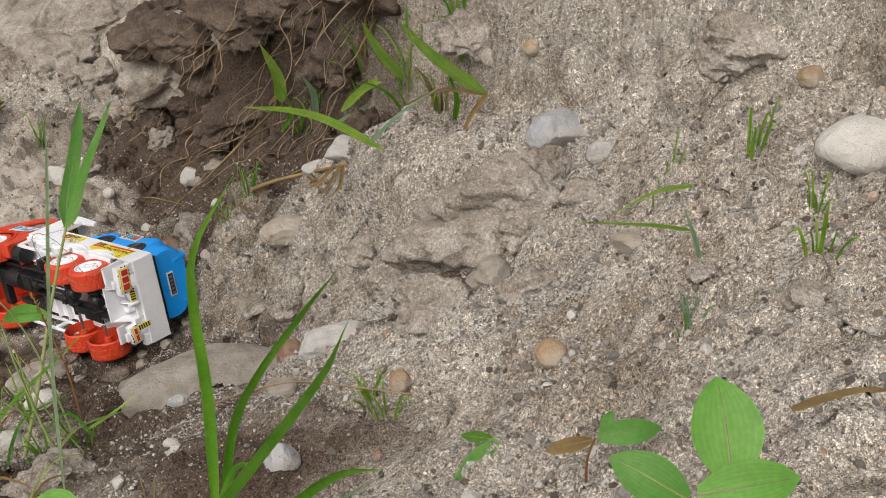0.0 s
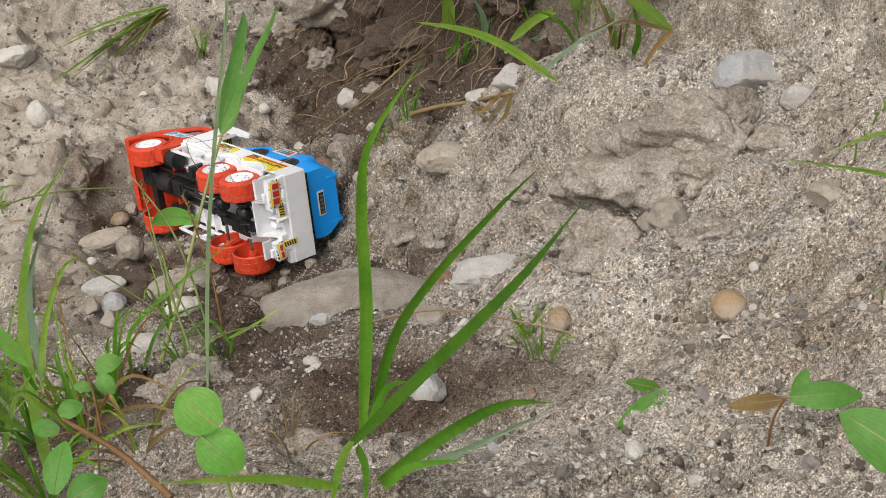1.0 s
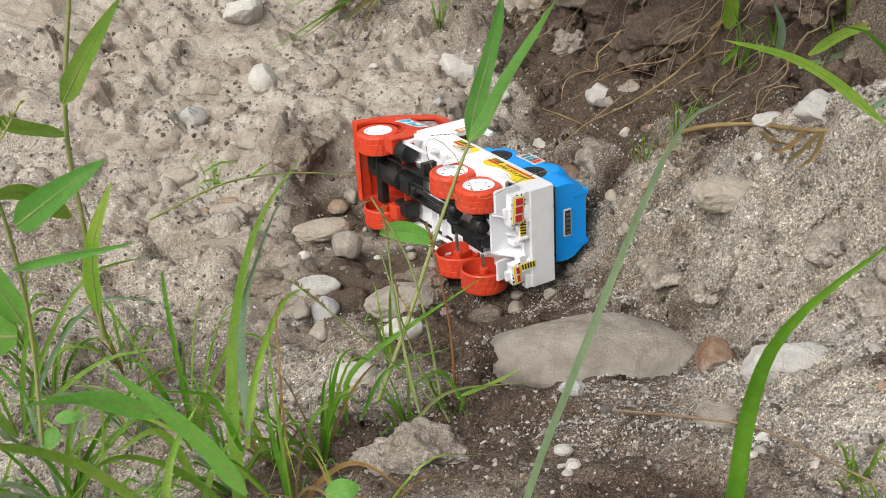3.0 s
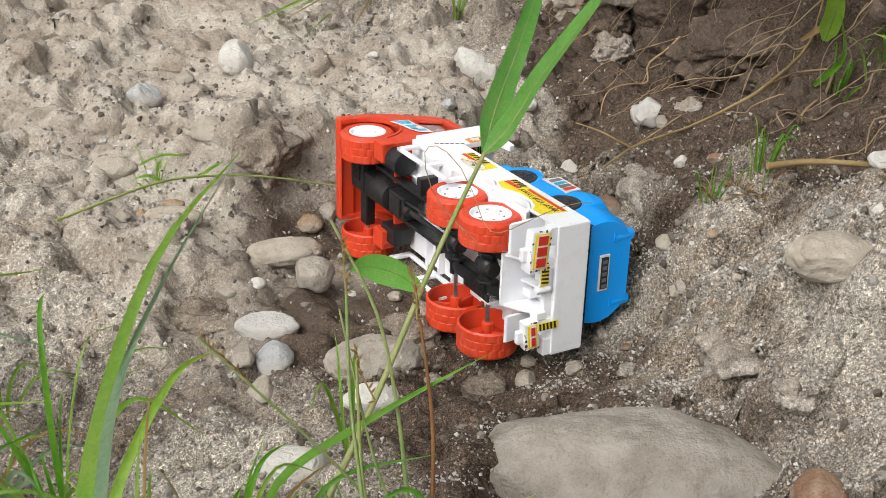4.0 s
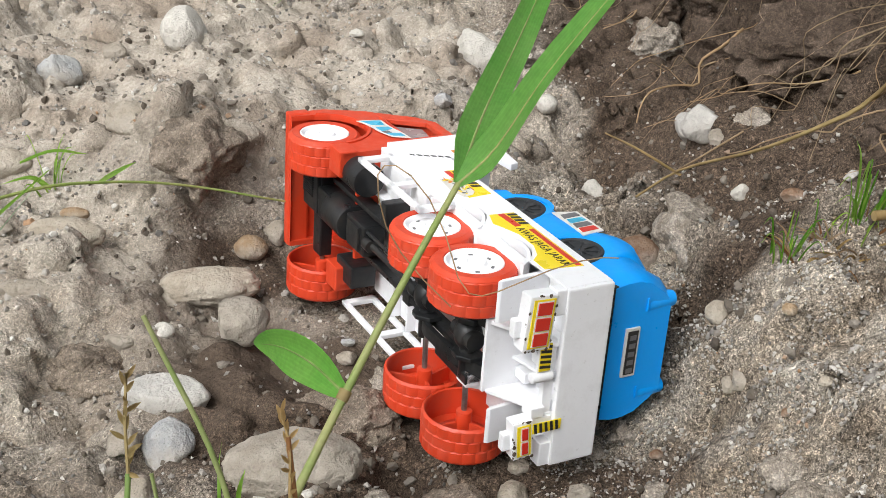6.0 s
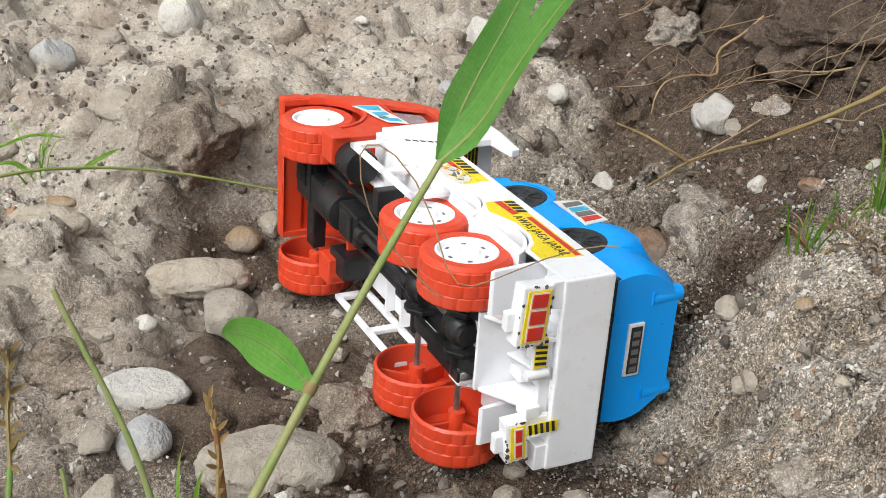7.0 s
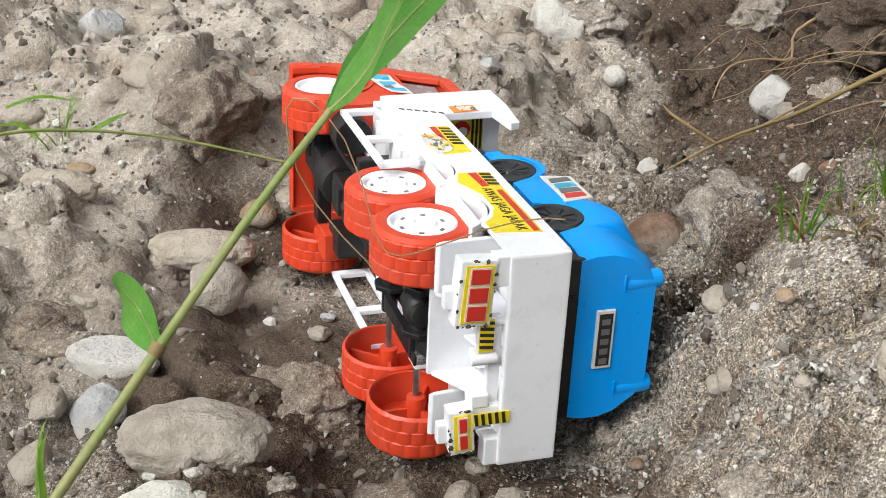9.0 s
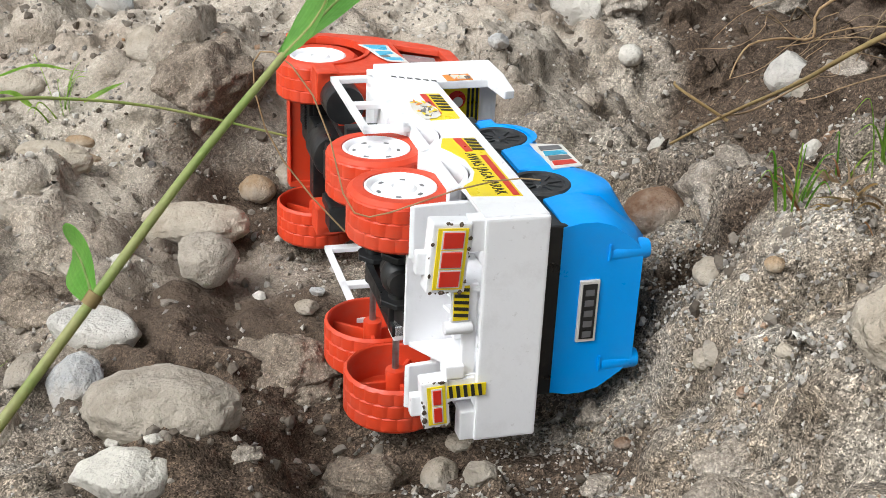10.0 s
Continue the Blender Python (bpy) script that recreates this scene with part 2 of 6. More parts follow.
def large_form(x, y):
    """The gully floor, the sandy bank that rises to the right of it and the broken bank behind."""
    floor = 0.030 - 0.09 * np.clip(y - 0.95, -0.6, 0.5) + 0.03 * hump(x, y, -0.6, 1.04, 0.1, 0.12)
    slope = 0.445 + 0.584 * np.clip(x, -1.2, 0.22) + 0.12 * np.clip(x - 0.22, 0, 3) - 0.177 * np.clip(y, 0.2, 1.6)
    slope = slope - 0.065 * hump(x, y, -0.1, 0.81, 0.12, 0.08, -20) - 0.02 * hump(x, y, 0.09, 0.62, 0.1, 0.14) + 0.035 * hump(x, y, 0.0, 0.85, 0.06, 0.07) + 0.05 * hump(x, y, -0.25, 0.5, 0.14, 0.12)
    slope = slope + 0.05 * hump(x, y, -0.09, 0.95, 0.09, 0.08) + 0.11 * hump(x, y, -0.07, 0.35, 0.13, 0.1)
    h = soft_max(floor, slope, 0.03)
    back = np.clip((y + 0.95 * x - 0.985) / 0.045, 0, 1)
    back = back * back * (3 - 2 * back)
    h = h + back * (0.11 + 0.06 * np.clip((x + 0.45) / 0.15, -0.3, 0.6)) * np.clip((x + 0.62) / 0.16, 0, 1)
    h = h - 0.04 * hump(x, y, -0.39, 1.19, 0.06, 0.05) - 0.022 * hump(x, y, -0.59, 0.95, 0.05, 0.045) + 0.018 * hump(x, y, -0.57, 1.015, 0.05, 0.03) - 0.02 * hump(x, y, -0.19, 0.95, 0.05, 0.035)
    # the scour in which the truck came to rest
    u, v = x + 0.332, y - 0.902
    ahead, across = -0.857 * u + 0.578 * v, 0.533 * u + 0.861 * v
    bed = 0.052 - 0.25 * np.clip(ahead, -0.05, 0.2) - 0.15 * np.clip(across, -0.02, 0.09)
    off_side = np.maximum(across - 0.062, 0) * 1.2 + np.maximum(across - 0.086, 0) * 2.5 + np.maximum(-0.03 - across, 0) * 0.40
    off_end = np.maximum(ahead - 0.2, 0) * 0.6 + np.maximum(-0.055 - ahead, 0) * 0.85
    cap = bed + off_side + off_end
    h = -soft_max(-h, -cap, 0.012)
    h = h + 0.027 * hump(x, y, -0.222, 0.922, 0.032, 0.02) - 0.028 * hump(x, y, -0.265, 1.09, 0.045, 0.035) - 0.02 * hump(x, y, -0.33, 0.875, 0.03, 0.02)
    h = h - 0.04 * hump(x, y, -0.18, 0.768, 0.085, 0.055, 15)
    h = h - 0.018 * hump(x, y, -0.165, 0.735, 0.065, 0.03, 15)
    h = h - 0.036 * hump(x, y, -0.264, 0.999, 0.013, 0.022, -30)  # a crevice behind the car
    return h + 0.02 * hump(x, y, -0.565, 1.013, 0.035, 0.025) + 0.015 * hump(x, y, -0.418, 0.872, 0.03, 0.025) - 0.014 * hump(x, y, -0.5, 0.895, 0.03, 0.02)


def ground_height(x, y):
    x, y = np.asarray(x, float), np.asarray(y, float)
    near = np.exp(-((x + 0.2) ** 2 + (y - 0.9) ** 2) / 4.0)
    wx, wy = x + 0.016 * fbm(x, y, 16, 2, 51), y + 0.016 * fbm(x, y, 16, 2, 57)
    h = large_form(wx, wy)
    u, v = x + 0.332, y - 0.902
    ahead, across = -0.857 * u + 0.578 * v, 0.533 * u + 0.861 * v
    clear = 1 - 0.85 * np.exp(-(np.maximum(np.abs(ahead - 0.075) - 0.11, 0) ** 2 + np.maximum(np.abs(across - 0.03) - 0.05, 0) ** 2) / 0.0006)
    wild = 0.62 + 0.38 * np.clip((y + 0.95 * x - 0.93) / 0.1, 0, 1) * np.clip((x + 0.62) / 0.16, 0, 1)  # the broken bank is rougher than the trodden soil
    h = h + clear * 0.022 * fbm(wx, wy, 6.0, 3, 3)
    d, own = cells(wx, wy, 21.0, 71)
    lump = np.clip((0.60 - d) / 0.34, 0, 1) ** 0.8 * np.clip(own - 0.4, 0, 1) * 1.7 - 0.35 * np.clip(1 - d / 0.5, 0, 1) * (own < 0.16)
    d2, own2 = cells(wx, wy, 52.0, 83)
    small = np.clip((0.58 - d2) / 0.36, 0, 1) ** 0.8 * np.clip(own2 - 0.4, 0, 1)
    rough = 0.6 + 1.2 * np.clip(fbm(x, y, 4.5, 2, 97) + 0.15, 0, 1)
    d3, own3 = cells(wx + 3.0, wy, 9.5, 77)
    mass = np.clip((0.62 - d3) / 0.3, 0, 1) ** 0.8 * np.clip(own3 - 0.5, 0, 1) * 2
    crack = np.clip(0.06 - np.abs(fbm(wx, wy, 11.0, 3, 141)), 0, 1) / 0.06
    h = h + near * clear * wild * (rough * (0.026 * lump + 0.024 * small + 0.022 * mass) - 0.009 - 0.010 * crack)
    h = h + near * (0.011 * fbm(wx, wy, 34, 5, 33, 0.62))
    return h + (1 - near) * 0.15 * fbm(x, y, 0.7, 3, 63)


def axis(lo, hi, step, reach):
    inner = np.arange(lo, hi + step / 2, step)
    out, gap = [], step
    while not out or out[-1] < reach:
        gap *= 1.22
        out.append((out[-1] if out else 0.0) + gap)
    out = np.array(out)
    return np.concatenate([(lo - out)[::-1], inner, hi + out])


def damp_shade_at(gx, gy):
    """Fresh dampness in the open earth, plus painted shade for crevices and the bank's hollow."""
    # the wide hump at the back also darkens for the shade under the overhang
    damp_shade = 1.1 * hump(gx, gy, -0.345, 0.835, 0.16, 0.07, -25) + 0.5 * hump(gx, gy, -0.17, 0.64, 0.14, 0.09, -30) + 1.1 * hump(gx, gy, -0.33, 1.27, 0.26, 0.12, -45) + 0.6 * hump(gx, gy, -0.33, 0.56, 0.2, 0.12) + 1.1 * hump(gx, gy, -0.22, 1.11, 0.10, 0.06, -45)
    # the small humps behind the car and below the clods paint crevice shade
    damp_shade = damp_shade + 0.9 * hump(gx, gy, -0.262, 0.908, 0.05, 0.025, 25) + 1.1 * hump(gx, gy, -0.264, 1.0, 0.025, 0.035, -30) + 0.5 * hump(gx, gy, -0.08, 0.54, 0.075, 0.06) + 0.62 * hump(gx, gy, -0.165, 0.825, 0.08, 0.055, 20) + 0.5 * hump(gx, gy, -0.51, 0.73, 0.09, 0.06) + 0.7 * hump(gx, gy, 0.006, 0.694, 0.05, 0.016, 15) + 0.7 * hump(gx, gy, -0.515, 0.975, 0.05, 0.045) + 0.5 * hump(gx, gy, -0.42, 0.9, 0.05, 0.04)
    return np.clip(damp_shade + 0.5 * fbm(gx, gy, 13, 3, 111) + 0.1, 0, 1)


def dusty_at(gx, gy):
    """Where pale dust is packed over the soil."""
    return np.clip(hump(gx, gy, -0.85, 1.15, 0.38, 0.3) + 0.7 * hump(gx, gy, -0.6, 1.12, 0.12, 0.12) + 0.6 * hump(gx, gy, -0.54, 0.9, 0.14, 0.11) + 0.5 * fbm(gx, gy, 9, 3, 131), 0, 1)


def build_ground():
    xs, ys = axis(-0.95, 0.36, 0.0026, 400.0), axis(0.2, 1.55, 0.0026, 400.0)
    gx, gy = np.meshgrid(xs, ys)
    gz = ground_height(gx, gy)
    nx, ny = len(xs), len(ys)
    # steep faces crumble sideways, so that they are as rough from the side as from above
    sy, sx = np.gradient(gz, ys, xs)
    steep = np.clip(np.hypot(sx, sy) - 0.35, 0, 1.2)
    crumble = 0.0075 * fbm(gz * 1.0 + 0.3 * gx, gx - gy, 75, 3, 171, 0.6) * steep / np.maximum(np.hypot(sx, sy), 0.3)
    px, py = gx + sx * crumble, gy + sy * crumble
    mesh = bpy.data.meshes.new("ground")
    mesh.vertices.add(nx * ny)
    mesh.vertices.foreach_set("co", np.stack([px, py, gz], -1).astype(np.float32).ravel())
    i = (np.arange(ny - 1)[:, None] * nx + np.arange(nx - 1)[None, :]).ravel()
    quads = np.stack([i, i + 1, i + nx + 1, i + nx], -1).astype(np.int32)
    mesh.loops.add(quads.size)
    mesh.loops.foreach_set("vertex_index", quads.ravel())
    mesh.polygons.add(len(quads))
    mesh.polygons.foreach_set("loop_start", np.arange(0, quads.size, 4, dtype=np.int32))
    mesh.update(calc_edges=True)
    mesh.polygons.foreach_set("use_smooth", np.ones(len(quads), dtype=bool))
    damp_shade = damp_shade_at(gx, gy)
    mesh.attributes.new("damp_shade", "FLOAT", "POINT").data.foreach_set("value", damp_shade.astype(np.float32).ravel())
    dusty = dusty_at(gx, gy)
    mesh.attributes.new("dusty", "FLOAT", "POINT").data.foreach_set("value", dusty.astype(np.float32).ravel())
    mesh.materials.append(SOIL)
    return tagged(new("ground", mesh), "grey-brown sandy soil bank and gully full of grit", "ground", kind="structure")


build_ground()


def top(x, y):
    return float(ground_height(x, y))

# ---- making parts ----
def part(name, bm, material, parent, label=""):
    """One mesh object under a thing or under a part."""
    mesh = bpy.data.meshes.new(name)
    bm.to_mesh(mesh)
    bm.free()
    mesh.materials.append(material)
    ob = new(name, mesh)
    ob.parent = parent
    return tagged(ob, label)


def smooth(ob, angle=35):
    mesh = ob.data
    mesh.polygons.foreach_set("use_smooth", np.ones(len(mesh.polygons), dtype=bool))
    mesh.set_sharp_from_angle(angle=radians(angle))
    return ob


def box(x0, x1, y0, y1, z0, z1, bevel=0.0006, bm=None):
    """A bevelled block, added to bm where one is given."""
    own = bmesh.new()
    m = Matrix.LocRotScale(((x0 + x1) / 2, (y0 + y1) / 2, (z0 + z1) / 2), None, (abs(x1 - x0), abs(y1 - y0), abs(z1 - z0)))
    bmesh.ops.create_cube(own, size=1, matrix=m)
    if bevel:
        bmesh.ops.bevel(own, geom=own.edges[:], offset=bevel, segments=2, profile=0.6, affect="EDGES")
    return join(bm, own)


def join(bm, own):
    if bm is None:
        return own
    mesh = bpy.data.meshes.new("joined")
    own.to_mesh(mesh)
    own.free()
    bm.from_mesh(mesh)
    bpy.data.meshes.remove(mesh)
    return bm


def rod(a, b, r, sides=14, bm=None, r2=None, bevel=0.0):
    """A round bar from a to b."""
    a, b = Vector(a), Vector(b)
    own = bmesh.new()
    turn = (b - a).to_track_quat("Z", "Y").to_matrix().to_4x4()
    bmesh.ops.create_cone(own, cap_ends=True, segments=sides, radius1=r, radius2=r if r2 is None else r2, depth=(b - a).length, matrix=Matrix.Translation((a + b) / 2) @ turn)
    if bevel:
        rim = [e for e in own.edges if len(e.link_faces) == 2 and max(len(f.verts) for f in e.link_faces) > 4]
        bmesh.ops.bevel(own, geom=rim, offset=bevel, segments=2, profile=0.6, affect="EDGES")
    return join(bm, own)


def prism(outline, lo, hi, axis_name="y", bevel=0.0, bm=None):
    """An outline extruded from lo to hi. The outline lies in (x, z) for axis y, (x, y) for z and (y, z) for x."""
    own = bmesh.new()

    def at(p, q, h):
        return {"y": (p, h, q), "z": (p, q, h), "x": (h, p, q)}[axis_name]
    a = [own.verts.new(at(p, q, lo)) for p, q in outline]
    b = [own.verts.new(at(p, q, hi)) for p, q in outline]
    own.faces.new(a)
    own.faces.new(b)
    for i in range(len(a)):
        j = (i + 1) % len(a)
        own.faces.new((a[i], a[j], b[j], b[i]))
    bmesh.ops.recalc_face_normals(own, faces=own.faces[:])
    if bevel:
        bmesh.ops.bevel(own, geom=own.edges[:], offset=bevel, segments=2, profile=0.6, affect="EDGES")
    return join(bm, own)


def lathe(profile, segments, bm=None, wave=None):
    """A profile of (radius, y) turned round the y axis. wave(ring, step) adds to the radius."""
    own = bmesh.new()
    rings = []
    for k, (r, y) in enumerate(profile):
        ring = []
        for s in range(segments):
            a = 2 * math.pi * s / segments
            rr = r + (wave(k, s) if wave else 0.0)
            ring.append(own.verts.new((rr * math.cos(a), y, rr * math.sin(a))))
        rings.append(ring)
    for p, q in zip(rings, rings[1:]):
        for s in range(segments):
            t = (s + 1) % segments
            own.faces.new((p[s], p[t], q[t], q[s]))
    bmesh.ops.recalc_face_normals(own, faces=own.faces[:])
    return join(bm, own)


# ---- the toppled toy truck ----
TRUCK_AT = Matrix(((-0.8234, -0.1273, 0.5531, -0.3379), (0.5098, 0.2625, 0.8193, 0.9148), (-0.2495, 0.9565, -0.1512, 0.1078), (0, 0, 0, 1)))
_q = TRUCK_AT.to_quaternion()
truck = tagged(new("toy_truck"), "red and white plastic toy truck toppled on its side", "toy truck")
truck.matrix_basis = Matrix.LocRotScale(TRUCK_AT.translation, _q, None)


def wheel(parent, place, outward):
    """A hollow red wheel with tread blocks and a slotted white hub; the open side faces inward."""
    R, W = 0.0190, 0.0185

    def tread(k, s):
        if 3 <= k <= 14:
            row = (k - 3) // 4
            return -0.0005 if (s + row * 2) % 5 == 0 else 0.0
        return 0.0
    profile = [(R - 0.0016, 0.0135), (R - 0.0017, 0.0006), (R - 0.0012, 0.0)]
    for row in range(3):
        y0 = 0.0008 + row * 0.0053
        profile += [(R - 0.0003, y0), (R, y0 + 0.0003), (R, y0 + 0.0048), (R - 0.0003, y0 + 0.0051)]
    profile += [(R - 0.0005, W - 0.0014), (R - 0.0022, W), (0.0132, W), (0.0127, W - 0.0012), (0.0127, 0.0135), (R - 0.0016, 0.0135)]
    tyre = part("tyre", lathe(profile, 100, wave=tread), RED, parent, "red tyre with square tread blocks")
    smooth(tyre, 30)
    hub = lathe([(0.0128, W - 0.0035), (0.0128, W - 0.0003), (0.0121, W), (0.0112, W - 0.0004), (0.0104, W - 0.0016), (0.0058, W - 0.0012), (0.0048, W - 0.0002), (0.0032, W - 0.0002), (0.0026, W - 0.0008), (0.0001, W - 0.0008)], 48)
    rim = smooth(part("hub", hub, WHITE, tyre, "white slotted hub"), 40)
    # grey blocks paint the shade inside the slots; the hub itself is uncut
    for k in range(6 if place[0] < 0.1 else 0):
        a = 2 * math.pi * (k + 0.3) / 6
        slot = box(-0.0010, 0.0010, W - 0.0019, W - 0.0011, -0.0006, 0.0006, 0.0003)
        bmesh.ops.transform(slot, verts=slot.verts[:], matrix=Matrix.Rotation(-a, 4, "Y") @ Matrix.Translation((0.0083, 0, 0)) @ Matrix.Rotation(radians(90), 4, "Y"))
        ob = part("hub_slot", slot, STICKER_GREY, tyre)
    boss = part("boss", rod((0, 0.001, 0), (0, 0.0135, 0), 0.0036, 20, bevel=0.0004), RED, tyre)
    smooth(boss)
    for k in range(3):
        a = radians(25 + 120 * k)
        rib = box(0.003, R - 0.0018, 0.006, 0.0135, -0.0007, 0.0007, 0.0002)
        bmesh.ops.transform(rib, verts=rib.verts[:], matrix=Matrix.Rotation(-a, 4, "Y"))
        part("rib", rib, RED, tyre)
    tyre.matrix_basis = Matrix.Translation(place) @ Matrix.Rotation(0.0 if outward > 0 else math.pi, 4, "Z") @ Matrix.Rotation(radians(40 * place[0] / 0.04), 4, "Y")
    return tyre


for _x in (0.0, 0.0390, 0.163):
    wheel(truck, (_x, 0.0175, -0.001), 1)
    wheel(truck, (_x - 0.004, -0.034, -0.002), -1)
    part("axle", rod((_x, 0.019, -0.001), (_x - 0.004, -0.046, -0.002), 0.0013), STEEL, truck, "bare steel axle rod")

# the chassis
for _s, _y in ((1, 0.0125), (-1, -0.0125)):
    part("chassis_rail", box(-0.016, 0.155, _y - 0.0014, _y + 0.0014, 0.001, 0.0085, 0.0006), BLACK, truck, "black chassis rail")
part("gearbox", box(0.100, 0.122, -0.0075, 0.0085, -0.0055, 0.006, 0.0012), BLACK, truck, "black moulded gearbox")
part("gearbox_cover", box(0.104, 0.117, -0.0060, 0.0070, -0.0070, -0.004, 0.0008), BLACK, truck)
smooth(part("engine", rod((0.124, 0, 0.000), (0.146, 0, 0.000), 0.0098, 24, bevel=0.0015), BLACK, truck, "round black engine casing"))
part("engine_block", box(0.142, 0.158, -0.0085, 0.0085, -0.006, 0.008, 0.001), BLACK, truck)
part("radiator", box(0.1590, 0.178, -0.0080, 0.0160, -0.0060, 0.004, 0.0006), BLACK, truck, "black ribbed radiator")
for _k in range(12):
    part("cooling_fin", box(0.1640, 0.1765, 0.0140 - _k * 0.0013, 0.0147 - _k * 0.0013, -0.0070, -0.0058, 0.0001), BLACK, truck)
smooth(part("drive_shaft", rod((0.10, 0.001, -0.003), (0.043, 0.001, -0.0035), 0.0018, 16), BLACK, truck, "black drive shaft"))
for _x in (0.097, 0.045):
    smooth(part("shaft_joint", rod((_x - 0.003, 0.001, -0.004), (_x + 0.003, 0.001, -0.004), 0.0033, 16, bevel=0.0006), BLACK, truck))


def axle_casing(x):
    bm = rod((x, -0.02, -0.001), (x, 0.018, -0.001), 0.0033, 16, bevel=0.0005)
    own = bmesh.new()
    bmesh.ops.create_uvsphere(own, u_segments=20, v_segments=12, radius=0.0066, matrix=Matrix.Translation((x, 0.001, -0.001)) @ Matrix.Diagonal((1, 1.15, 0.95, 1)))
    join(bm, own)
    rod((x - 0.008, 0.001, -0.0015), (x + 0.008, 0.001, -0.0015), 0.0045, 16, bm)
    return bm


for _x in (0.0, 0.039):
    smooth(part("axle_casing", axle_casing(_x), BLACK, truck, "bulbous black axle casing"))
part("front_axle_beam", box(0.158, 0.168, -0.033, 0.019, -0.004, 0.003, 0.001), BLACK, truck)
for _y in (0.0125, -0.0125):
    smooth(part("leaf_spring", prism([(-0.016, 0.0015), (0.006, -0.0055), (0.032, -0.0055), (0.054, 0.0015), (0.054, 0.004), (0.032, -0.003), (0.006, -0.003), (-0.016, 0.004)], _y - 0.003, _y + 0.003), BLACK, truck, "black leaf spring"))
for _x in (0.0, 0.039):
    for _y, _w in ((-0.0095, 0.0022), (0.0085, 0.0026), (0.0145, 0.002)):
        part("casing_rib", prism([(_x - 0.0075, -0.003), (_x - 0.002, -0.0075), (_x + 0.003, -0.0068), (_x + 0.008, -0.002), (_x + 0.008, 0.003), (_x - 0.0075, 0.003)], _y, _y + _w, bevel=0.0004), BLACK, truck)
part("torque_arm", prism([(-0.006, -0.004), (0.024, -0.0035), (0.03, 0.004), (-0.006, 0.005)], -0.021, -0.0165, bevel=0.0006), BLACK, truck)
smooth(part("air_tank", rod((0.112, 0.0275, 0.002), (0.136, 0.0275, 0.002), 0.0085, 24, bevel=0.001), BLACK, truck, "round black tank"))
part("battery_box", box(0.0800, 0.0860, 0.0170, 0.0290, -0.0040, 0.0125, 0.0008), BLACK, truck)
part("fuel_tank", box(0.116, 0.136, -0.033, -0.021, -0.004, 0.010, 0.0012), BLACK, truck, "square black fuel tank")

# the white loading bed
for _x in (0.0585, 0.0760, 0.0930):
    part("floor_rib", box(_x, _x + 0.0016, -0.0395, 0.0395, 0.0085, 0.0134, 0.0004), WHITE, truck)
for _y in (0.0175, -0.0195):
    part("floor_rib", box(0.052, 0.122, _y, _y + 0.0016, 0.0080, 0.0134, 0.0004), WHITE, truck)
for _y in (0.0120, -0.0130):
    part("rail_bracket", box(0.060, 0.067, _y - 0.0030, _y + 0.0030, 0.0005, 0.0090, 0.0006), BLACK, truck)
smooth(part("brake_line", rod((0.020, 0.0075, -0.0045), (0.110, 0.0060, -0.0035), 0.0009, 10), BLACK, truck, "thin black line along the chassis"))
part("bed_floor", box(-0.0158, 0.125, -0.0398, 0.0398, 0.0135, 0.0165, 0.0005), WHITE, truck, "white bed floor")
part("deck", box(-0.043, 0.112, -0.0395, 0.0395, 0.034, 0.0365, 0.0005), WHITE, truck)


def side_skirt(y0, y1):
    """The side of the bed with round cut-outs over the two rear wheels."""
    def arch(cx, r, a0, a1):
        return [(cx + r * math.cos(radians(a)), 0.001 + r * math.sin(radians(a))) for a in np.linspace(a0, a1, 12)]
    outline = [(-0.0452, 0.0375), (-0.0452, 0.0158), (-0.0215, 0.0158)]
    outline += arch(0.0, 0.0222, 140, 38) + arch(0.039, 0.0222, 142, 40) + [(0.062, 0.0158), (0.118, 0.0158), (0.118, 0.0375)]
    return prism(outline, y0, y1, "y")


part("bed_side", side_skirt(0.0400, 0.0416), WHITE, truck, "white bed side")
part("bed_side", side_skirt(-0.0416, -0.0400), WHITE, truck, "white bed side")
part("tail_panel", box(-0.0470, -0.0440, -0.0414, 0.0414, 0.0157, 0.0378, 0.0009), WHITE, truck, "smooth white tail panel")
part("tail_lip", box(-0.046, -0.0395, 0.030, 0.0412, 0.0108, 0.0165, 0.0006), WHITE, truck)
part("tail_lip", box(-0.046, -0.0395, -0.0412, -0.030, 0.0108, 0.0165, 0.0006), WHITE, truck)


def fender(x, y0, y1):
    bm = bmesh.new()
    ring = []
    for a in np.linspace(150, 30, 14):
        c, s = math.cos(radians(a)), math.sin(radians(a))
        ring.append([bm.verts.new((x + r * c, y, 0.0 + r * s)) for r, y in ((0.0208, y0), (0.0208, y1), (0.0224, y1), (0.0224, y0))])
    for p, q in zip(ring, ring[1:]):
        for k in range(4):
            bm.faces.new((p[k], p[(k + 1) % 4], q[(k + 1) % 4], q[k]))
    bm.faces.new(ring[0])
    bm.faces.new(ring[-1][::-1])
    bmesh.ops.recalc_face_normals(bm, faces=bm.faces[:])
    return bm


for _x in (0.0, 0.039):
    smooth(part("fender", fender(_x, 0.018, 0.0405), WHITE, truck, "curved white fender"))
    smooth(part("fender", fender(_x, -0.0405, -0.018), WHITE, truck, "curved white fender"))
for _y0, _y1 in ((0.0195, 0.0385), (-0.0385, -0.0215)):
    part("mud_flap", prism([(-0.0225, 0.0213), (-0.0228, 0.010), (-0.0240, -0.0015), (-0.0252, -0.0040), (-0.0262, -0.0025), (-0.0252, 0.010), (-0.0245, 0.0213)], _y0, _y1, bevel=0.0004), WHITE, truck, "white mud flap")
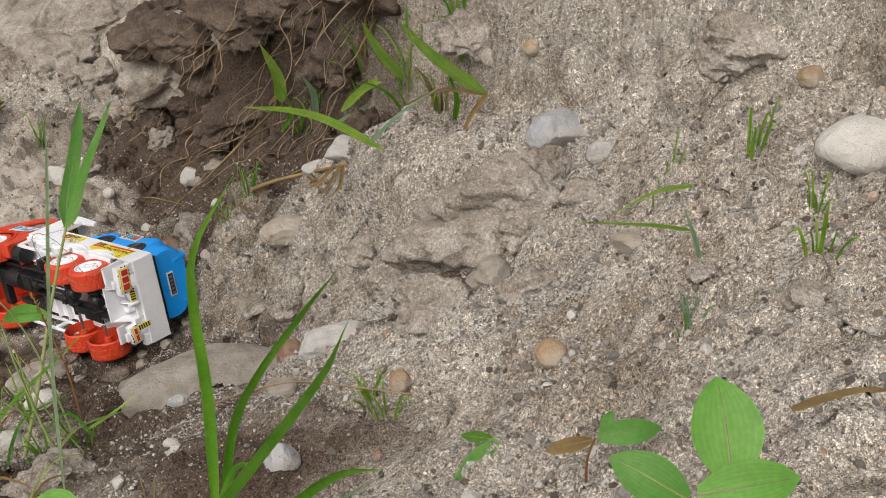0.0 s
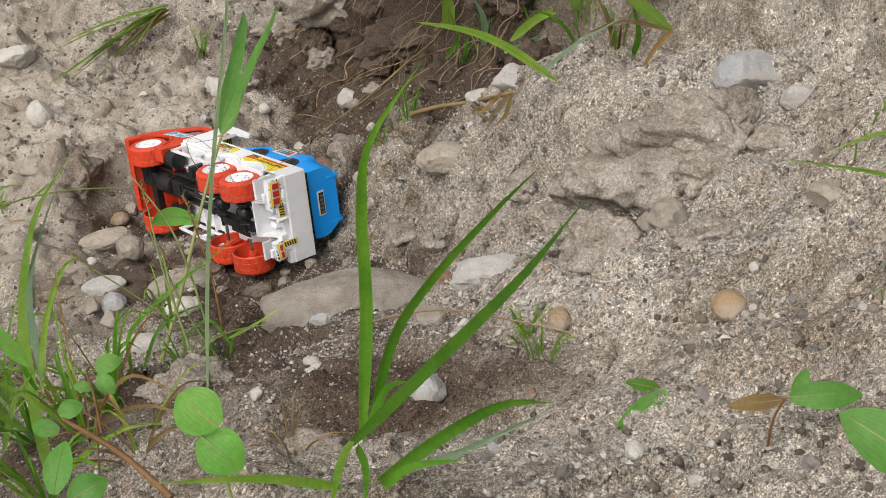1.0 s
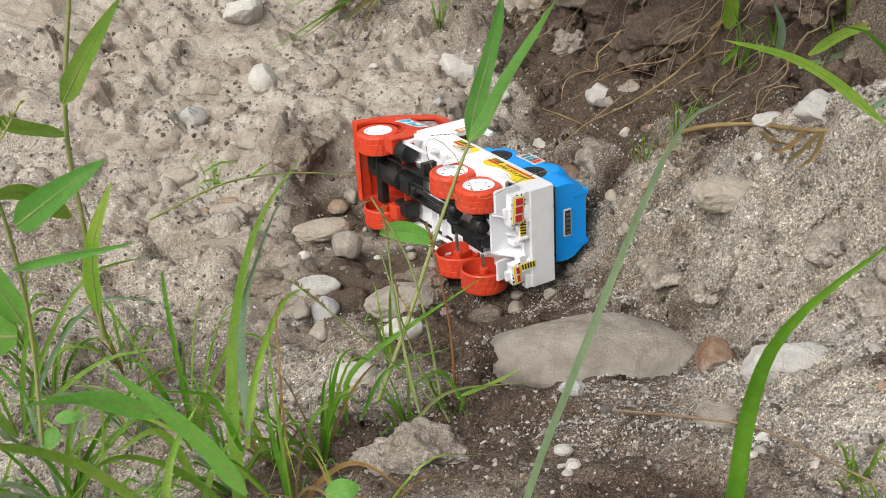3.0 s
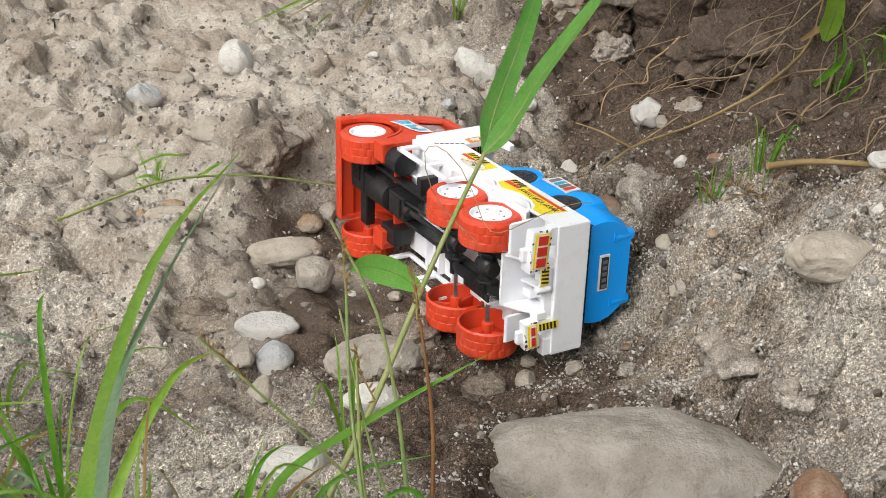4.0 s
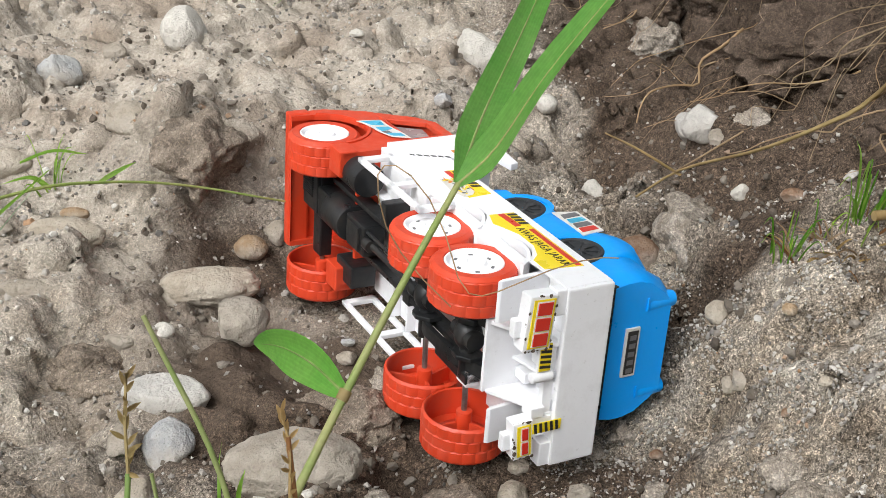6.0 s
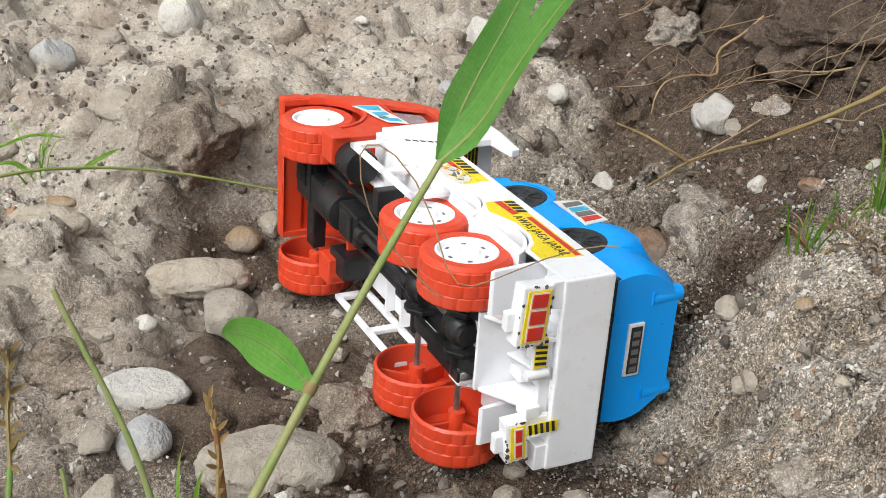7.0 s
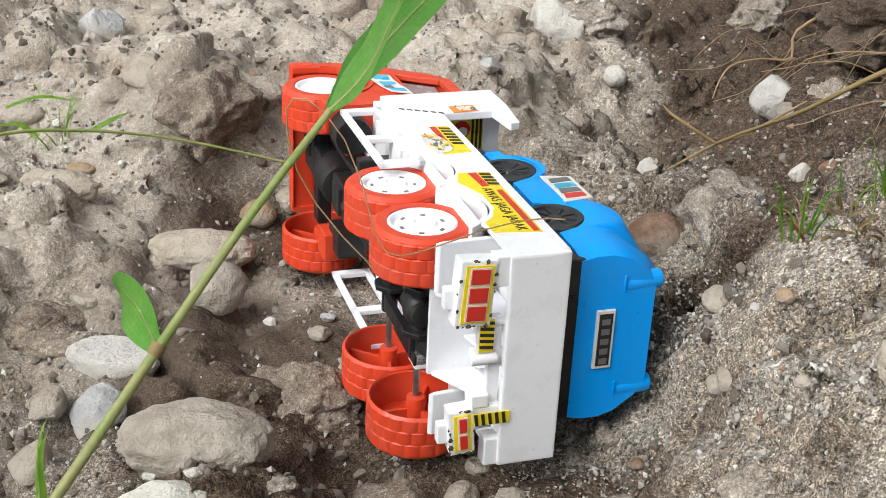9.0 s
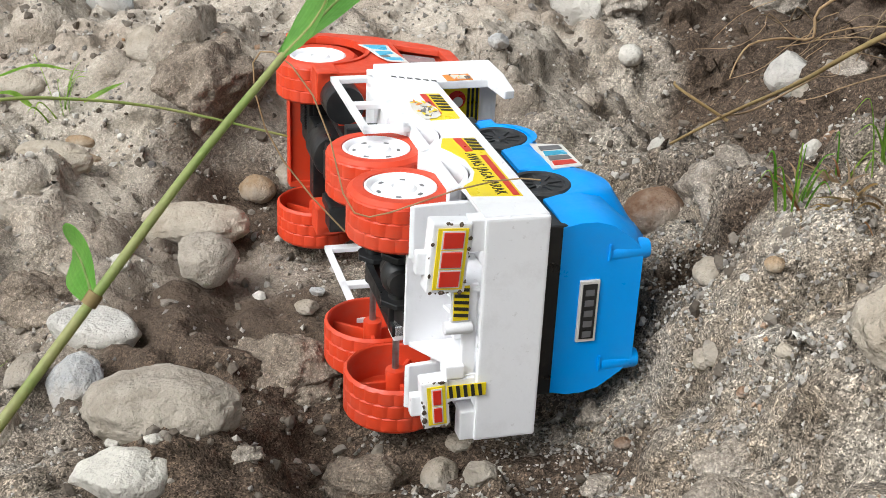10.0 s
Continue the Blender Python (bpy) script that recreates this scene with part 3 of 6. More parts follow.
part("recess_floor", box(-0.0445, -0.0160, -0.0398, 0.0398, 0.0215, 0.0235, 0.0004), WHITE, truck)
part("rear_bulkhead", box(-0.0178, -0.0158, -0.0178, 0.0168, -0.0025, 0.0213, 0.0004), WHITE, truck)
for _y in (-0.0182, 0.0145):
    part("gusset", prism([(-0.0440, 0.0212), (-0.0440, 0.0120), (-0.0330, 0.0080), (-0.0180, -0.0010), (-0.0180, 0.0212)], _y, _y + 0.0018, bevel=0.0003), WHITE, truck)
part("recess_rib", prism([(-0.0440, 0.0213), (-0.0400, 0.0160), (-0.0180, 0.0110), (-0.0180, 0.0213)], -0.0040, -0.0026, bevel=0.0003), WHITE, truck)
part("recess_block", box(-0.0290, -0.0180, 0.0045, 0.0140, 0.0100, 0.0213, 0.0007), WHITE, truck)
part("recess_block", box(-0.0260, -0.0180, -0.0130, -0.0080, 0.0130, 0.0213, 0.0007), WHITE, truck)
part("cross_member", box(-0.0435, -0.0405, -0.0180, 0.0178, 0.0110, 0.0155, 0.0005), WHITE, truck)
part("hitch_bracket", box(-0.0425, -0.036, 0.0055, 0.0105, 0.0085, 0.0150, 0.0006), WHITE, truck)
part("hitch_bracket", box(-0.0455, -0.038, -0.017, -0.012, 0.005, 0.0115, 0.0006), WHITE, truck)
smooth(part("hitch_tube", rod((-0.0440, 0.0020, 0.0040), (-0.0440, 0.0020, 0.0135), 0.0023, 20, bevel=0.0005), WHITE, truck, "short white peg"))
part("axle_bracket", box(-0.006, 0.003, -0.0225, -0.0165, -0.0035, 0.004, 0.0006), WHITE, truck)
part("axle_bracket", box(-0.006, 0.003, 0.0125, 0.018, -0.0005, 0.0075, 0.0006), WHITE, truck)


def tail_lamp(y0, y1, z0, z1, panes, tilt):
    lamp = part("tail_lamp", box(-0.0470, -0.040, y0 - 0.0015, y1 + 0.0015, z0 - 0.0018, z1 + 0.0012, 0.0007), WHITE, truck, "white lamp block with a red and yellow sticker")
    part("sticker", box(-0.04745, -0.0468, y0, y1, z0, z1, 0.0001), YELLOW, lamp, "yellow sticker")
    step = (y1 - y0 - 0.001) / panes
    for k in range(panes):
        a = y0 + 0.0005 + k * step
        part("lamp_border", box(-0.04775, -0.0473, a + 0.0002, a + step - 0.0002, z0 + 0.0014, z1 - 0.0011, 0.0001), STICKER_WHITE, lamp)
        part("lamp_pane", box(-0.0481, -0.0476, a + 0.0007, a + step - 0.0007, z0 + 0.0019, z1 - 0.0016, 0.0002), STICKER_RED, lamp, "red pane")
    crumbs = bmesh.new()
    rng = random.Random(int(y0 * 9000))
    for _ in range(26):
        side = rng.choice((0, 1))
        y, z = (rng.uniform(y0 - 0.0015, y1 + 0.0015), rng.choice((z0 - 0.0014, z1 + 0.0008))) if side else (rng.choice((y0 - 0.0012, y1 + 0.0012)), rng.uniform(z0 - 0.0015, z1))
        own = bmesh.new()
        bmesh.ops.create_icosphere(own, subdivisions=1, radius=rng.uniform(0.0003, 0.0009), matrix=Matrix.Translation((rng.uniform(-0.0474, -0.0462), y, z)) @ Matrix.Diagonal((0.6, rng.uniform(0.6, 1.8), rng.uniform(0.6, 1.5), 1)))
        join(crumbs, own)
    part("grime", crumbs, CLOD_DARK, lamp, "crumbs of dried brown mud")
    mid = Vector((-0.044, (y0 + y1) / 2, (z0 + z1) / 2))
    lamp.matrix_basis = Matrix.Translation(mid) @ Matrix.Rotation(radians(tilt), 4, "X") @ Matrix.Rotation(radians(tilt * 0.6), 4, "Y") @ Matrix.Translation(-mid)
    return lamp


tail_lamp(0.0180, 0.0394, -0.0010, 0.0092, 3, 4.0)
tail_lamp(-0.0328, -0.0180, -0.0010, 0.0052, 2, -5.0)
part("lamp_arm", box(-0.044, -0.040, 0.022, 0.030, -0.0062, -0.0005, 0.0008), WHITE, truck)
part("lamp_arm", box(-0.044, -0.040, -0.031, -0.023, -0.0062, -0.0005, 0.0008), WHITE, truck)


def hazard(parent, origin, u, v, normal, length, width, count, ground=None, lean=0.25):
    """A strip of yellow sticker with black slanted bars; u runs along it."""
    o, u, v, n = (Vector(a) for a in (origin, u, v, normal))
    bm = bmesh.new()
    a = [bm.verts.new(o + u * s * length + v * t * width + n * h) for h in (0.0, 0.0004) for s, t in ((0, 0), (1, 0), (1, 1), (0, 1))]
    for f in ((0, 1, 2, 3), (4, 5, 6, 7), (0, 1, 5, 4), (1, 2, 6, 5), (2, 3, 7, 6), (3, 0, 4, 7)):
        bm.faces.new([a[k] for k in f])
    bmesh.ops.recalc_face_normals(bm, faces=bm.faces[:])
    strip = part("hazard_sticker", bm, ground or YELLOW, parent, "yellow sticker with black slanted bars")
    for k in range(count):
        bm = bmesh.new()
        s0, s1, d = (k + 0.1) / (count + 0.3), (k + 0.58) / (count + 0.3), lean / count
        a = [bm.verts.new(o + u * s * length + v * t * width + n * h) for h in (0.0004, 0.0007) for s, t in ((s0, 0.02), (s1, 0.02), (s1 + d, 0.98), (s0 + d, 0.98))]
        for f in ((0, 1, 2, 3), (4, 5, 6, 7), (0, 1, 5, 4), (1, 2, 6, 5), (2, 3, 7, 6), (3, 0, 4, 7)):
            bm.faces.new([a[q] for q in f])
        bmesh.ops.recalc_face_normals(bm, faces=bm.faces[:])
        part("bar", bm, STICKER_BLACK, strip)
    return strip


part("hazard_backing", box(-0.0450, -0.0435, 0.0045, 0.0178, 0.0060, 0.0125, 0.0004), WHITE, truck)
hazard(truck, (-0.0451, 0.0178, 0.0066), (0, -1, 0), (0, 0, 1), (-1, 0, 0), 0.0125, 0.0052, 5)
part("hazard_backing", box(-0.0450, -0.041, -0.0235, -0.0172, 0.0052, 0.0157, 0.0006), WHITE, truck)
hazard(truck, (-0.0474, -0.0180, 0.0052), (0, 0, 1), (0, -1, 0), (-1, 0, 0), 0.0135, 0.0047, 5)

# stickers on the bed side
def plate(outline, y, material, parent, name, label=""):
    return part(name, prism(outline, y, y + 0.00016, "y"), material, parent, label)


_yel = plate([(0.0285, 0.0215), (0.0275, 0.0335), (-0.0300, 0.0335), (-0.0275, 0.0162), (-0.0185, 0.0162), (-0.0145, 0.0205), (-0.006, 0.0238), (0.006, 0.0238), (0.0150, 0.0205), (0.0195, 0.0185), (0.0255, 0.0205)], 0.0416, YELLOW, truck, "side_sticker", "yellow sticker with a red band and black capitals")
plate([(0.0275, 0.0252), (0.0275, 0.0284), (0.0135, 0.0290), (0.0135, 0.0262)], 0.04175, STICKER_RED, _yel, "red_band")
plate([(0.0090, 0.0303), (0.0090, 0.0325), (-0.0290, 0.0327), (-0.0290, 0.0305)], 0.04175, STICKER_RED, _yel, "red_band")
for _k in range(4):
    _a = 0.0266 - _k * 0.0033
    plate([(_a, 0.0292), (_a - 0.0018, 0.0292), (_a - 0.0028, 0.0334), (_a - 0.0010, 0.0334)], 0.0419, STICKER_BLACK, _yel, "bar")


def lettering(words, size, place, right, up, parent, material, depth=0.00012):
    """Raised words: right runs along the line, up towards the tops of the letters."""
    curve = bpy.data.curves.new("lettering", "FONT")
    curve.body, curve.size, curve.extrude, curve.offset, curve.space_character = words, size, depth, -0.00006, 1.08
    ob = bpy.data.objects.new("lettering", curve)
    scene.collection.objects.link(ob)
    bpy.context.view_layer.update()
    mesh = bpy.data.meshes.new_from_object(ob.evaluated_get(bpy.context.evaluated_depsgraph_get()))
    bpy.data.objects.remove(ob)
    r, u = Vector(right), Vector(up)
    n = r.cross(u).normalized()
    mesh.transform(Matrix(((r.x, u.x, n.x, place[0]), (r.y, u.y, n.y, place[1]), (r.z, u.z, n.z, place[2]), (0, 0, 0, 1))))
    mesh.materials.clear()
    mesh.materials.append(material)
    out = new("lettering", mesh)
    out.parent = parent
    return out


lettering("AWAS JAGA JARAK", 0.0054, (0.0115, 0.04185, 0.0252), (-0.80, 0, 0), (0, 0, 1.05), _yel, STICKER_BLACK)
_st = plate([(0.0820, 0.0275), (0.0810, 0.0345), (0.0500, 0.0345), (0.0490, 0.0225), (0.0610, 0.0225), (0.0650, 0.0275)], 0.0416, YELLOW, truck, "side_sticker", "small yellow and red warning sticker, half worn off")
plate([(0.0812, 0.0262), (0.0806, 0.0288), (0.0560, 0.0288), (0.0560, 0.0264)], 0.04175, STICKER_RED, _st, "red_band")
for _k in range(6):
    _a = 0.0795 - _k * 0.0036
    plate([(_a, 0.0296), (_a - 0.0018, 0.0296), (_a - 0.0030, 0.0342), (_a - 0.0012, 0.0342)], 0.0419, STICKER_BLACK, _st, "bar")
_em = plate([(0.073, 0.0195), (0.070, 0.0262), (0.062, 0.0285), (0.054, 0.0280), (0.051, 0.0255), (0.050, 0.0205), (0.060, 0.0182)], 0.0419, STICKER_WHITE, _st, "emblem", "worn pale emblem")


def worn_marks(parent, x0, x1, z0, z1, y, count, seed):
    """The remains of a small printed picture: slivers of grey, yellow and orange."""
    rng = random.Random(seed)
    for _ in range(count):
        x, z, a, r = rng.uniform(x0, x1), rng.uniform(z0, z1), rng.uniform(0, 6.28), rng.uniform(0.0006, 0.0017)
        pts = [(x + r * q * math.cos(a + b), z + r * q * 0.7 * math.sin(a + b)) for b, q in ((0, 1.5), (1.2, 0.5), (2.6, 1.1), (3.4, 1.2), (4.6, 0.4))]
        plate(pts, y, rng.choice((STICKER_GREY, STICKER_GREY, YELLOW, YELLOW, STICKER_ORANGE, STICKER_BLACK)), parent, "mark")
        y += 0.000012


worn_marks(_em, 0.0525, 0.0710, 0.0200, 0.0272, 0.04205, 30, 5)

# the headboard box behind the cab
_hb = part("headboard", prism([(0.1250, 0.0165), (0.1250, 0.0690), (0.1030, 0.0690), (0.0800, 0.0665), (0.0790, 0.0620), (0.0960, 0.0600), (0.0960, 0.0375), (0.1020, 0.0165)], 0.0385, 0.0421, bevel=0.0006), WHITE, truck, "white side wing of the headboard")
part("headboard", prism([(0.1250, 0.0165), (0.1250, 0.0690), (0.1030, 0.0690), (0.0800, 0.0665), (0.0790, 0.0620), (0.0960, 0.0600), (0.0960, 0.0375), (0.1020, 0.0165)], -0.0421, -0.0385, bevel=0.0006), WHITE, truck, "white side wing of the headboard")
_wall = part("headboard_wall", box(0.1080, 0.1110, -0.0384, 0.0384, 0.0140, 0.0680, 0.0005), WHITE, truck)
part("headboard_sticker", box(0.1074, 0.1079, -0.036, 0.036, 0.0370, 0.0600, 0.0001), YELLOW, _wall, "yellow sticker with black bars")
for _k in range(3):
    part("bar", box(0.1070, 0.1073, -0.035, 0.0355, 0.0545 + _k * 0.0019, 0.0556 + _k * 0.0019, 0.0), STICKER_BLACK, _wall)
part("red_ring", rod((0.1073, 0.0300, 0.0498), (0.1070, 0.0300, 0.0498), 0.0040, 28), STICKER_RED, _wall)
part("ring_middle", rod((0.1071, 0.0290, 0.0502), (0.1067, 0.0290, 0.0502), 0.0023, 24), STICKER_WHITE, _wall)
_em = plate([(0.1045, 0.0420), (0.1050, 0.0535), (0.0965, 0.0535), (0.0960, 0.0420)], 0.0421, STICKER_ORANGE, _hb, "emblem", "worn orange emblem")
plate([(0.1030, 0.0450), (0.1030, 0.0520), (0.0980, 0.0515), (0.0982, 0.0455)], 0.04225, STICKER_WHITE, _em, "mark")
worn_marks(_em, 0.0975, 0.1035, 0.0445, 0.0525, 0.0424, 8, 8)
for _k in range(6):
    plate([(0.1065 - _k * 0.0016, 0.0200 + _k * 0.0031), (0.1050 - _k * 0.0016, 0.0200 + _k * 0.0031), (0.1036 - _k * 0.0016, 0.0220 + _k * 0.0031), (0.1052 - _k * 0.0016, 0.0220 + _k * 0.0031)], 0.0421, STICKER_BLACK, _hb, "bar")


def side_guard(x0, x1, y, z0, z1):
    """The open rail between the front and rear wheels."""
    bm = box(x0, x1, y - 0.0012, y + 0.0012, z0, z0 + 0.0028, 0.0005)
    box(x0, x1, y - 0.0012, y + 0.0012, z1 - 0.003, z1, 0.0005, bm)
    for x in (x0, x0 + (x1 - x0) * 0.42, x1 - 0.0045):
        box(x, x + 0.0045, y - 0.0012, y + 0.0012, z0, z1, 0.0005, bm)
    return part("side_guard", bm, WHITE, truck, "white openwork side guard")


side_guard(0.045, 0.1125, 0.0400, -0.0048, 0.0135)
side_guard(0.052, 0.125, -0.0440, -0.0048, 0.0135)
for _k in range(2):
    part("step_box", box(0.064 + _k * 0.022, 0.080 + _k * 0.022, 0.022, 0.039, 0.0085, 0.0135, 0.0006), WHITE, truck)

# the red cab
def cab_side(y0, y1):
    """One side of the cab: the door panel with the wheel arch, and pillars and a roof rail round the window opening."""
    low = [(0.1265, -0.006), (0.1265, 0.0340), (0.1800, 0.0340), (0.1830, 0.0300), (0.1920, 0.0100), (0.1920, -0.0095), (0.1855, -0.0105)]
    low += [(0.163 + 0.0222 * math.cos(radians(a)), -0.001 + 0.0222 * math.sin(radians(a))) for a in (8, 30, 45, 60, 75, 90, 105, 120, 135, 150, 172)] + [(0.1400, -0.006)]
    bm = prism(low, y0, y1, "y")
    prism([(0.1265, 0.0340), (0.1265, 0.0540), (0.1310, 0.0600), (0.1375, 0.0535), (0.1365, 0.0340)], y0, y1, "y", 0.0004, bm)
    prism([(0.1310, 0.0600), (0.1560, 0.0600), (0.1565, 0.0545), (0.1370, 0.0545)], y0, y1, "y", 0.0004, bm)
    prism([(0.1555, 0.0600), (0.1660, 0.0530), (0.1800, 0.0340), (0.1700, 0.0340), (0.1560, 0.0540)], y0, y1, "y", 0.0004, bm)
    return bm


_cab = part("cab", cab_side(0.0350, 0.0378), RED, truck, "glossy red cab with an open side window")
part("cab_side", cab_side(-0.0378, -0.0350), RED, _cab)
part("cab_front", prism([(0.1850, -0.0105), (0.1920, -0.0095), (0.1920, 0.0100), (0.1830, 0.0300), (0.1660, 0.0530), (0.1560, 0.0600), (0.1545, 0.0572), (0.1640, 0.0510), (0.1800, 0.0290), (0.1885, 0.0100), (0.1885, -0.0080)], -0.0350, 0.0350), RED, _cab)
part("cab_roof", box(0.1300, 0.1560, -0.0350, 0.0350, 0.0572, 0.0598, 0.0006), RED, _cab)
part("cab_back", box(0.1265, 0.1290, -0.0350, 0.0350, 0.0020, 0.0560, 0.0004), RED, _cab)
part("cab_floor", box(0.1290, 0.1880, -0.0350, 0.0350, 0.0250, 0.0275, 0.0004), RED, _cab)
part("door_rib", prism([(0.1290, 0.0338), (0.1290, 0.0350), (0.1720, 0.0350), (0.1720, 0.0338)], 0.0378, 0.0384), RED, _cab)
part("wheel_arch_lip", prism([(0.163 + r * math.cos(radians(a)), -0.001 + r * math.sin(radians(a))) for r, span in ((0.0222, range(10, 176, 11)), (0.0240, range(175, 9, -11))) for a in span], 0.0378, 0.0386), RED, _cab)
part("side_window", prism([(0.1400, 0.0346), (0.1400, 0.0470), (0.1420, 0.0510), (0.1565, 0.0525), (0.1650, 0.0400), (0.1675, 0.0346)], 0.0335, 0.0341), SMOKE, _cab, "dull smoky side window")
part("window_rim", prism([(0.1392, 0.0344), (0.1402, 0.0515), (0.1416, 0.0515), (0.1408, 0.0344)], 0.0334, 0.0352), RED, _cab)
_ds = part("door_sticker", prism([(0.1670, 0.0185), (0.1600, 0.0215), (0.1480, 0.0235), (0.1395, 0.0265), (0.1350, 0.0352), (0.1420, 0.0345), (0.1545, 0.0320), (0.1645, 0.0318), (0.1660, 0.0255)], 0.0386, 0.0389), STICKER_WHITE, _cab, "light blue and white door sticker with a peeling edge")
for _o in ([(0.1655, 0.0205), (0.1590, 0.0235), (0.1560, 0.0300), (0.1635, 0.0308), (0.1645, 0.0260)], [(0.1545, 0.0240), (0.1480, 0.0250), (0.1500, 0.0315), (0.1535, 0.0308)], [(0.1450, 0.0255), (0.1405, 0.0275), (0.1385, 0.0335), (0.1430, 0.0330)]):
    part("mark", prism(_o, 0.0389, 0.0391), STICKER_BLUE, _ds)
part("mark", prism([(0.1475, 0.0245), (0.1440, 0.0258), (0.1450, 0.0290), (0.1480, 0.0280)], 0.0389, 0.0391), STICKER_GREY, _ds)
part("bumper", box(0.1868, 0.1940, -0.0385, 0.0385, -0.0110, 0.0010, 0.0015), RED, _cab, "red bumper")
part("step", box(0.1265, 0.1400, 0.0250, 0.0385, -0.0080, 0.0020, 0.0008), RED, _cab)
part("step", box(0.1265, 0.1400, -0.0385, -0.0250, -0.0080, 0.0020, 0.0008), RED, _cab)

# ---- the blue toy car on the bed ----
car = tagged(new("toy_car"), "bright blue plastic toy car lying on the truck bed", "toy car")
car.matrix_basis = truck.matrix_basis @ Matrix.Translation((0, 0.0005, 0.0005))


def loft(sections, bm=None):
    own = bmesh.new()
    rings = [[own.verts.new(p) for p in s] for s in sections]
    n = len(rings[0])
    for a, b in zip(rings, rings[1:]):
        for k in range(n):
            own.faces.new((a[k], a[(k + 1) % n], b[(k + 1) % n], b[k]))
    own.faces.new(rings[0])
    own.faces.new(rings[-1][::-1])
    bmesh.ops.recalc_face_normals(own, faces=own.faces[:])
    return join(bm, own)


def car_section(x, low, high, wide, tight):
    """One cross-section: a flat underside, upright flanks and a rounded top."""
    half = [(wide * 0.96, low), (wide, low + 0.006), (wide, low + min(0.013, (high - low) * 0.4)), (wide * 0.95, low + min(0.021, (high - low) * 0.6)), (wide * tight, high - 0.004), (wide * tight - 0.005, high)]
    ring = [(x, y, z) for y, z in half] + [(x, -y, z) for y, z in reversed(half)]
    return ring


ARCHES = (-0.003, 0.0455)


def arch_low(x):
    low = 0.0455
    for c in ARCHES:
        d = abs(x - c)
        if d < 0.0135:
            low = max(low, 0.0455 + math.sqrt(max(0.0, 0.0132 ** 2 - d * d)) * 0.92)
    return low


def car_shell():
    sections = []
    xs = sorted(set([round(v, 5) for v in np.linspace(-0.0375, 0.079, 34)] + [round(c + d, 5) for c in ARCHES for d in (-0.0136, -0.0128, -0.011, 0.011, 0.0128, 0.0136)]))
    for x in xs:
        f = (x + 0.0375) / 0.1165
        if f < 0.12:
            high, tight = 0.0755 + 0.045 * f, 0.78
        elif f < 0.42:
            high, tight = 0.0805 + 0.005 * math.sin((f - 0.12) / 0.3 * math.pi), 0.62
        elif f < 0.62:
            high, tight = 0.0805 - 0.067 * (f - 0.42), 0.64
        else:
            high, tight = 0.067 - 0.03 * (f - 0.62), 0.8
        wide = 0.0345 + 0.0010 * math.sin(f * math.pi) - 0.005 * max(0.0, f - 0.88) / 0.12 - 0.0015 * max(0.0, 0.05 - f) / 0.05
        sections.append(car_section(x, arch_low(x), high, wide, tight))
    return loft(sections)


_body = smooth(part("body", car_shell(), BLUE, car, "bright blue moulded body"), 38)
part("underbody", box(-0.0372, 0.0760, -0.0325, 0.0325, 0.0375, 0.0475, 0.0008), BLACK, car, "black underbody")
for _y in (0.0205, -0.0225):
    smooth(part("bumper_bump", rod((-0.0335, _y, 0.064), (-0.0340, _y, 0.0788), 0.0046, 18, r2=0.0036, bevel=0.0014), BLUE, _body))
for _y in (0.0215, -0.0215):
    part("boot_seam", box(-0.0383, -0.0370, _y - 0.003, _y + 0.003, 0.0626, 0.0634, 0.0003), BLUE, _body)
_np = part("number_plate", box(-0.0386, -0.0374, -0.0118, 0.0118, 0.0530, 0.0602, 0.0003), STICKER_WHITE, car, "black plate sticker with a silver edge")
part("plate_face", box(-0.0389, -0.0385, -0.0105, 0.0105, 0.0540, 0.0592, 0.0001), STICKER_BLACK, _np)
for _k in range(5):
    part("bar", box(-0.0391, -0.0388, 0.0085 - _k * 0.004, 0.0062 - _k * 0.004, 0.0550, 0.0582, 0.0), STICKER_GREY, _np)
for _x in ARCHES:
    for _s in (1, -1):
        tyre = smooth(part("wheel", lathe([(0.0030, 0.0), (0.0108, 0.0), (0.0116, 0.001), (0.0116, 0.0065), (0.0106, 0.0075), (0.0088, 0.0075), (0.0084, 0.0064), (0.0030, 0.0062), (0.0024, 0.0070), (0.0003, 0.0070)], 40), TYRE_BLACK, car, "black wheel with a moulded rim"), 30)
        for _k in range(9):
            spoke = box(0.0028, 0.0084, 0.006, 0.0069, -0.0005, 0.0005, 0.0001)
            bmesh.ops.transform(spoke, verts=spoke.verts[:], matrix=Matrix.Rotation(2 * math.pi * _k / 9, 4, "Y"))
            part("spoke", spoke, TYRE_BLACK, tyre)
        tyre.matrix_basis = Matrix.Translation((_x, _s * 0.0272, 0.0490)) @ Matrix.Rotation(0 if _s > 0 else math.pi, 4, "Z")
_cs = part("door_sticker", prism([(0.0060, 0.0570), (0.0080, 0.0690), (0.0300, 0.0690), (0.0330, 0.0570)], 0.0352, 0.0357), STICKER_WHITE, car, "white sticker with worn red and blue marks")
for _k, (_a, _c) in enumerate(((0.009, STICKER_RED), (0.014, STICKER_GREY), (0.019, STICKER_BLUE), (0.0245, STICKER_GREY))):
    part("mark", prism([(_a, 0.0585), (_a + 0.001, 0.0675), (_a + 0.0045, 0.067), (_a + 0.0042, 0.059)], 0.0357, 0.0360), _c, _cs)

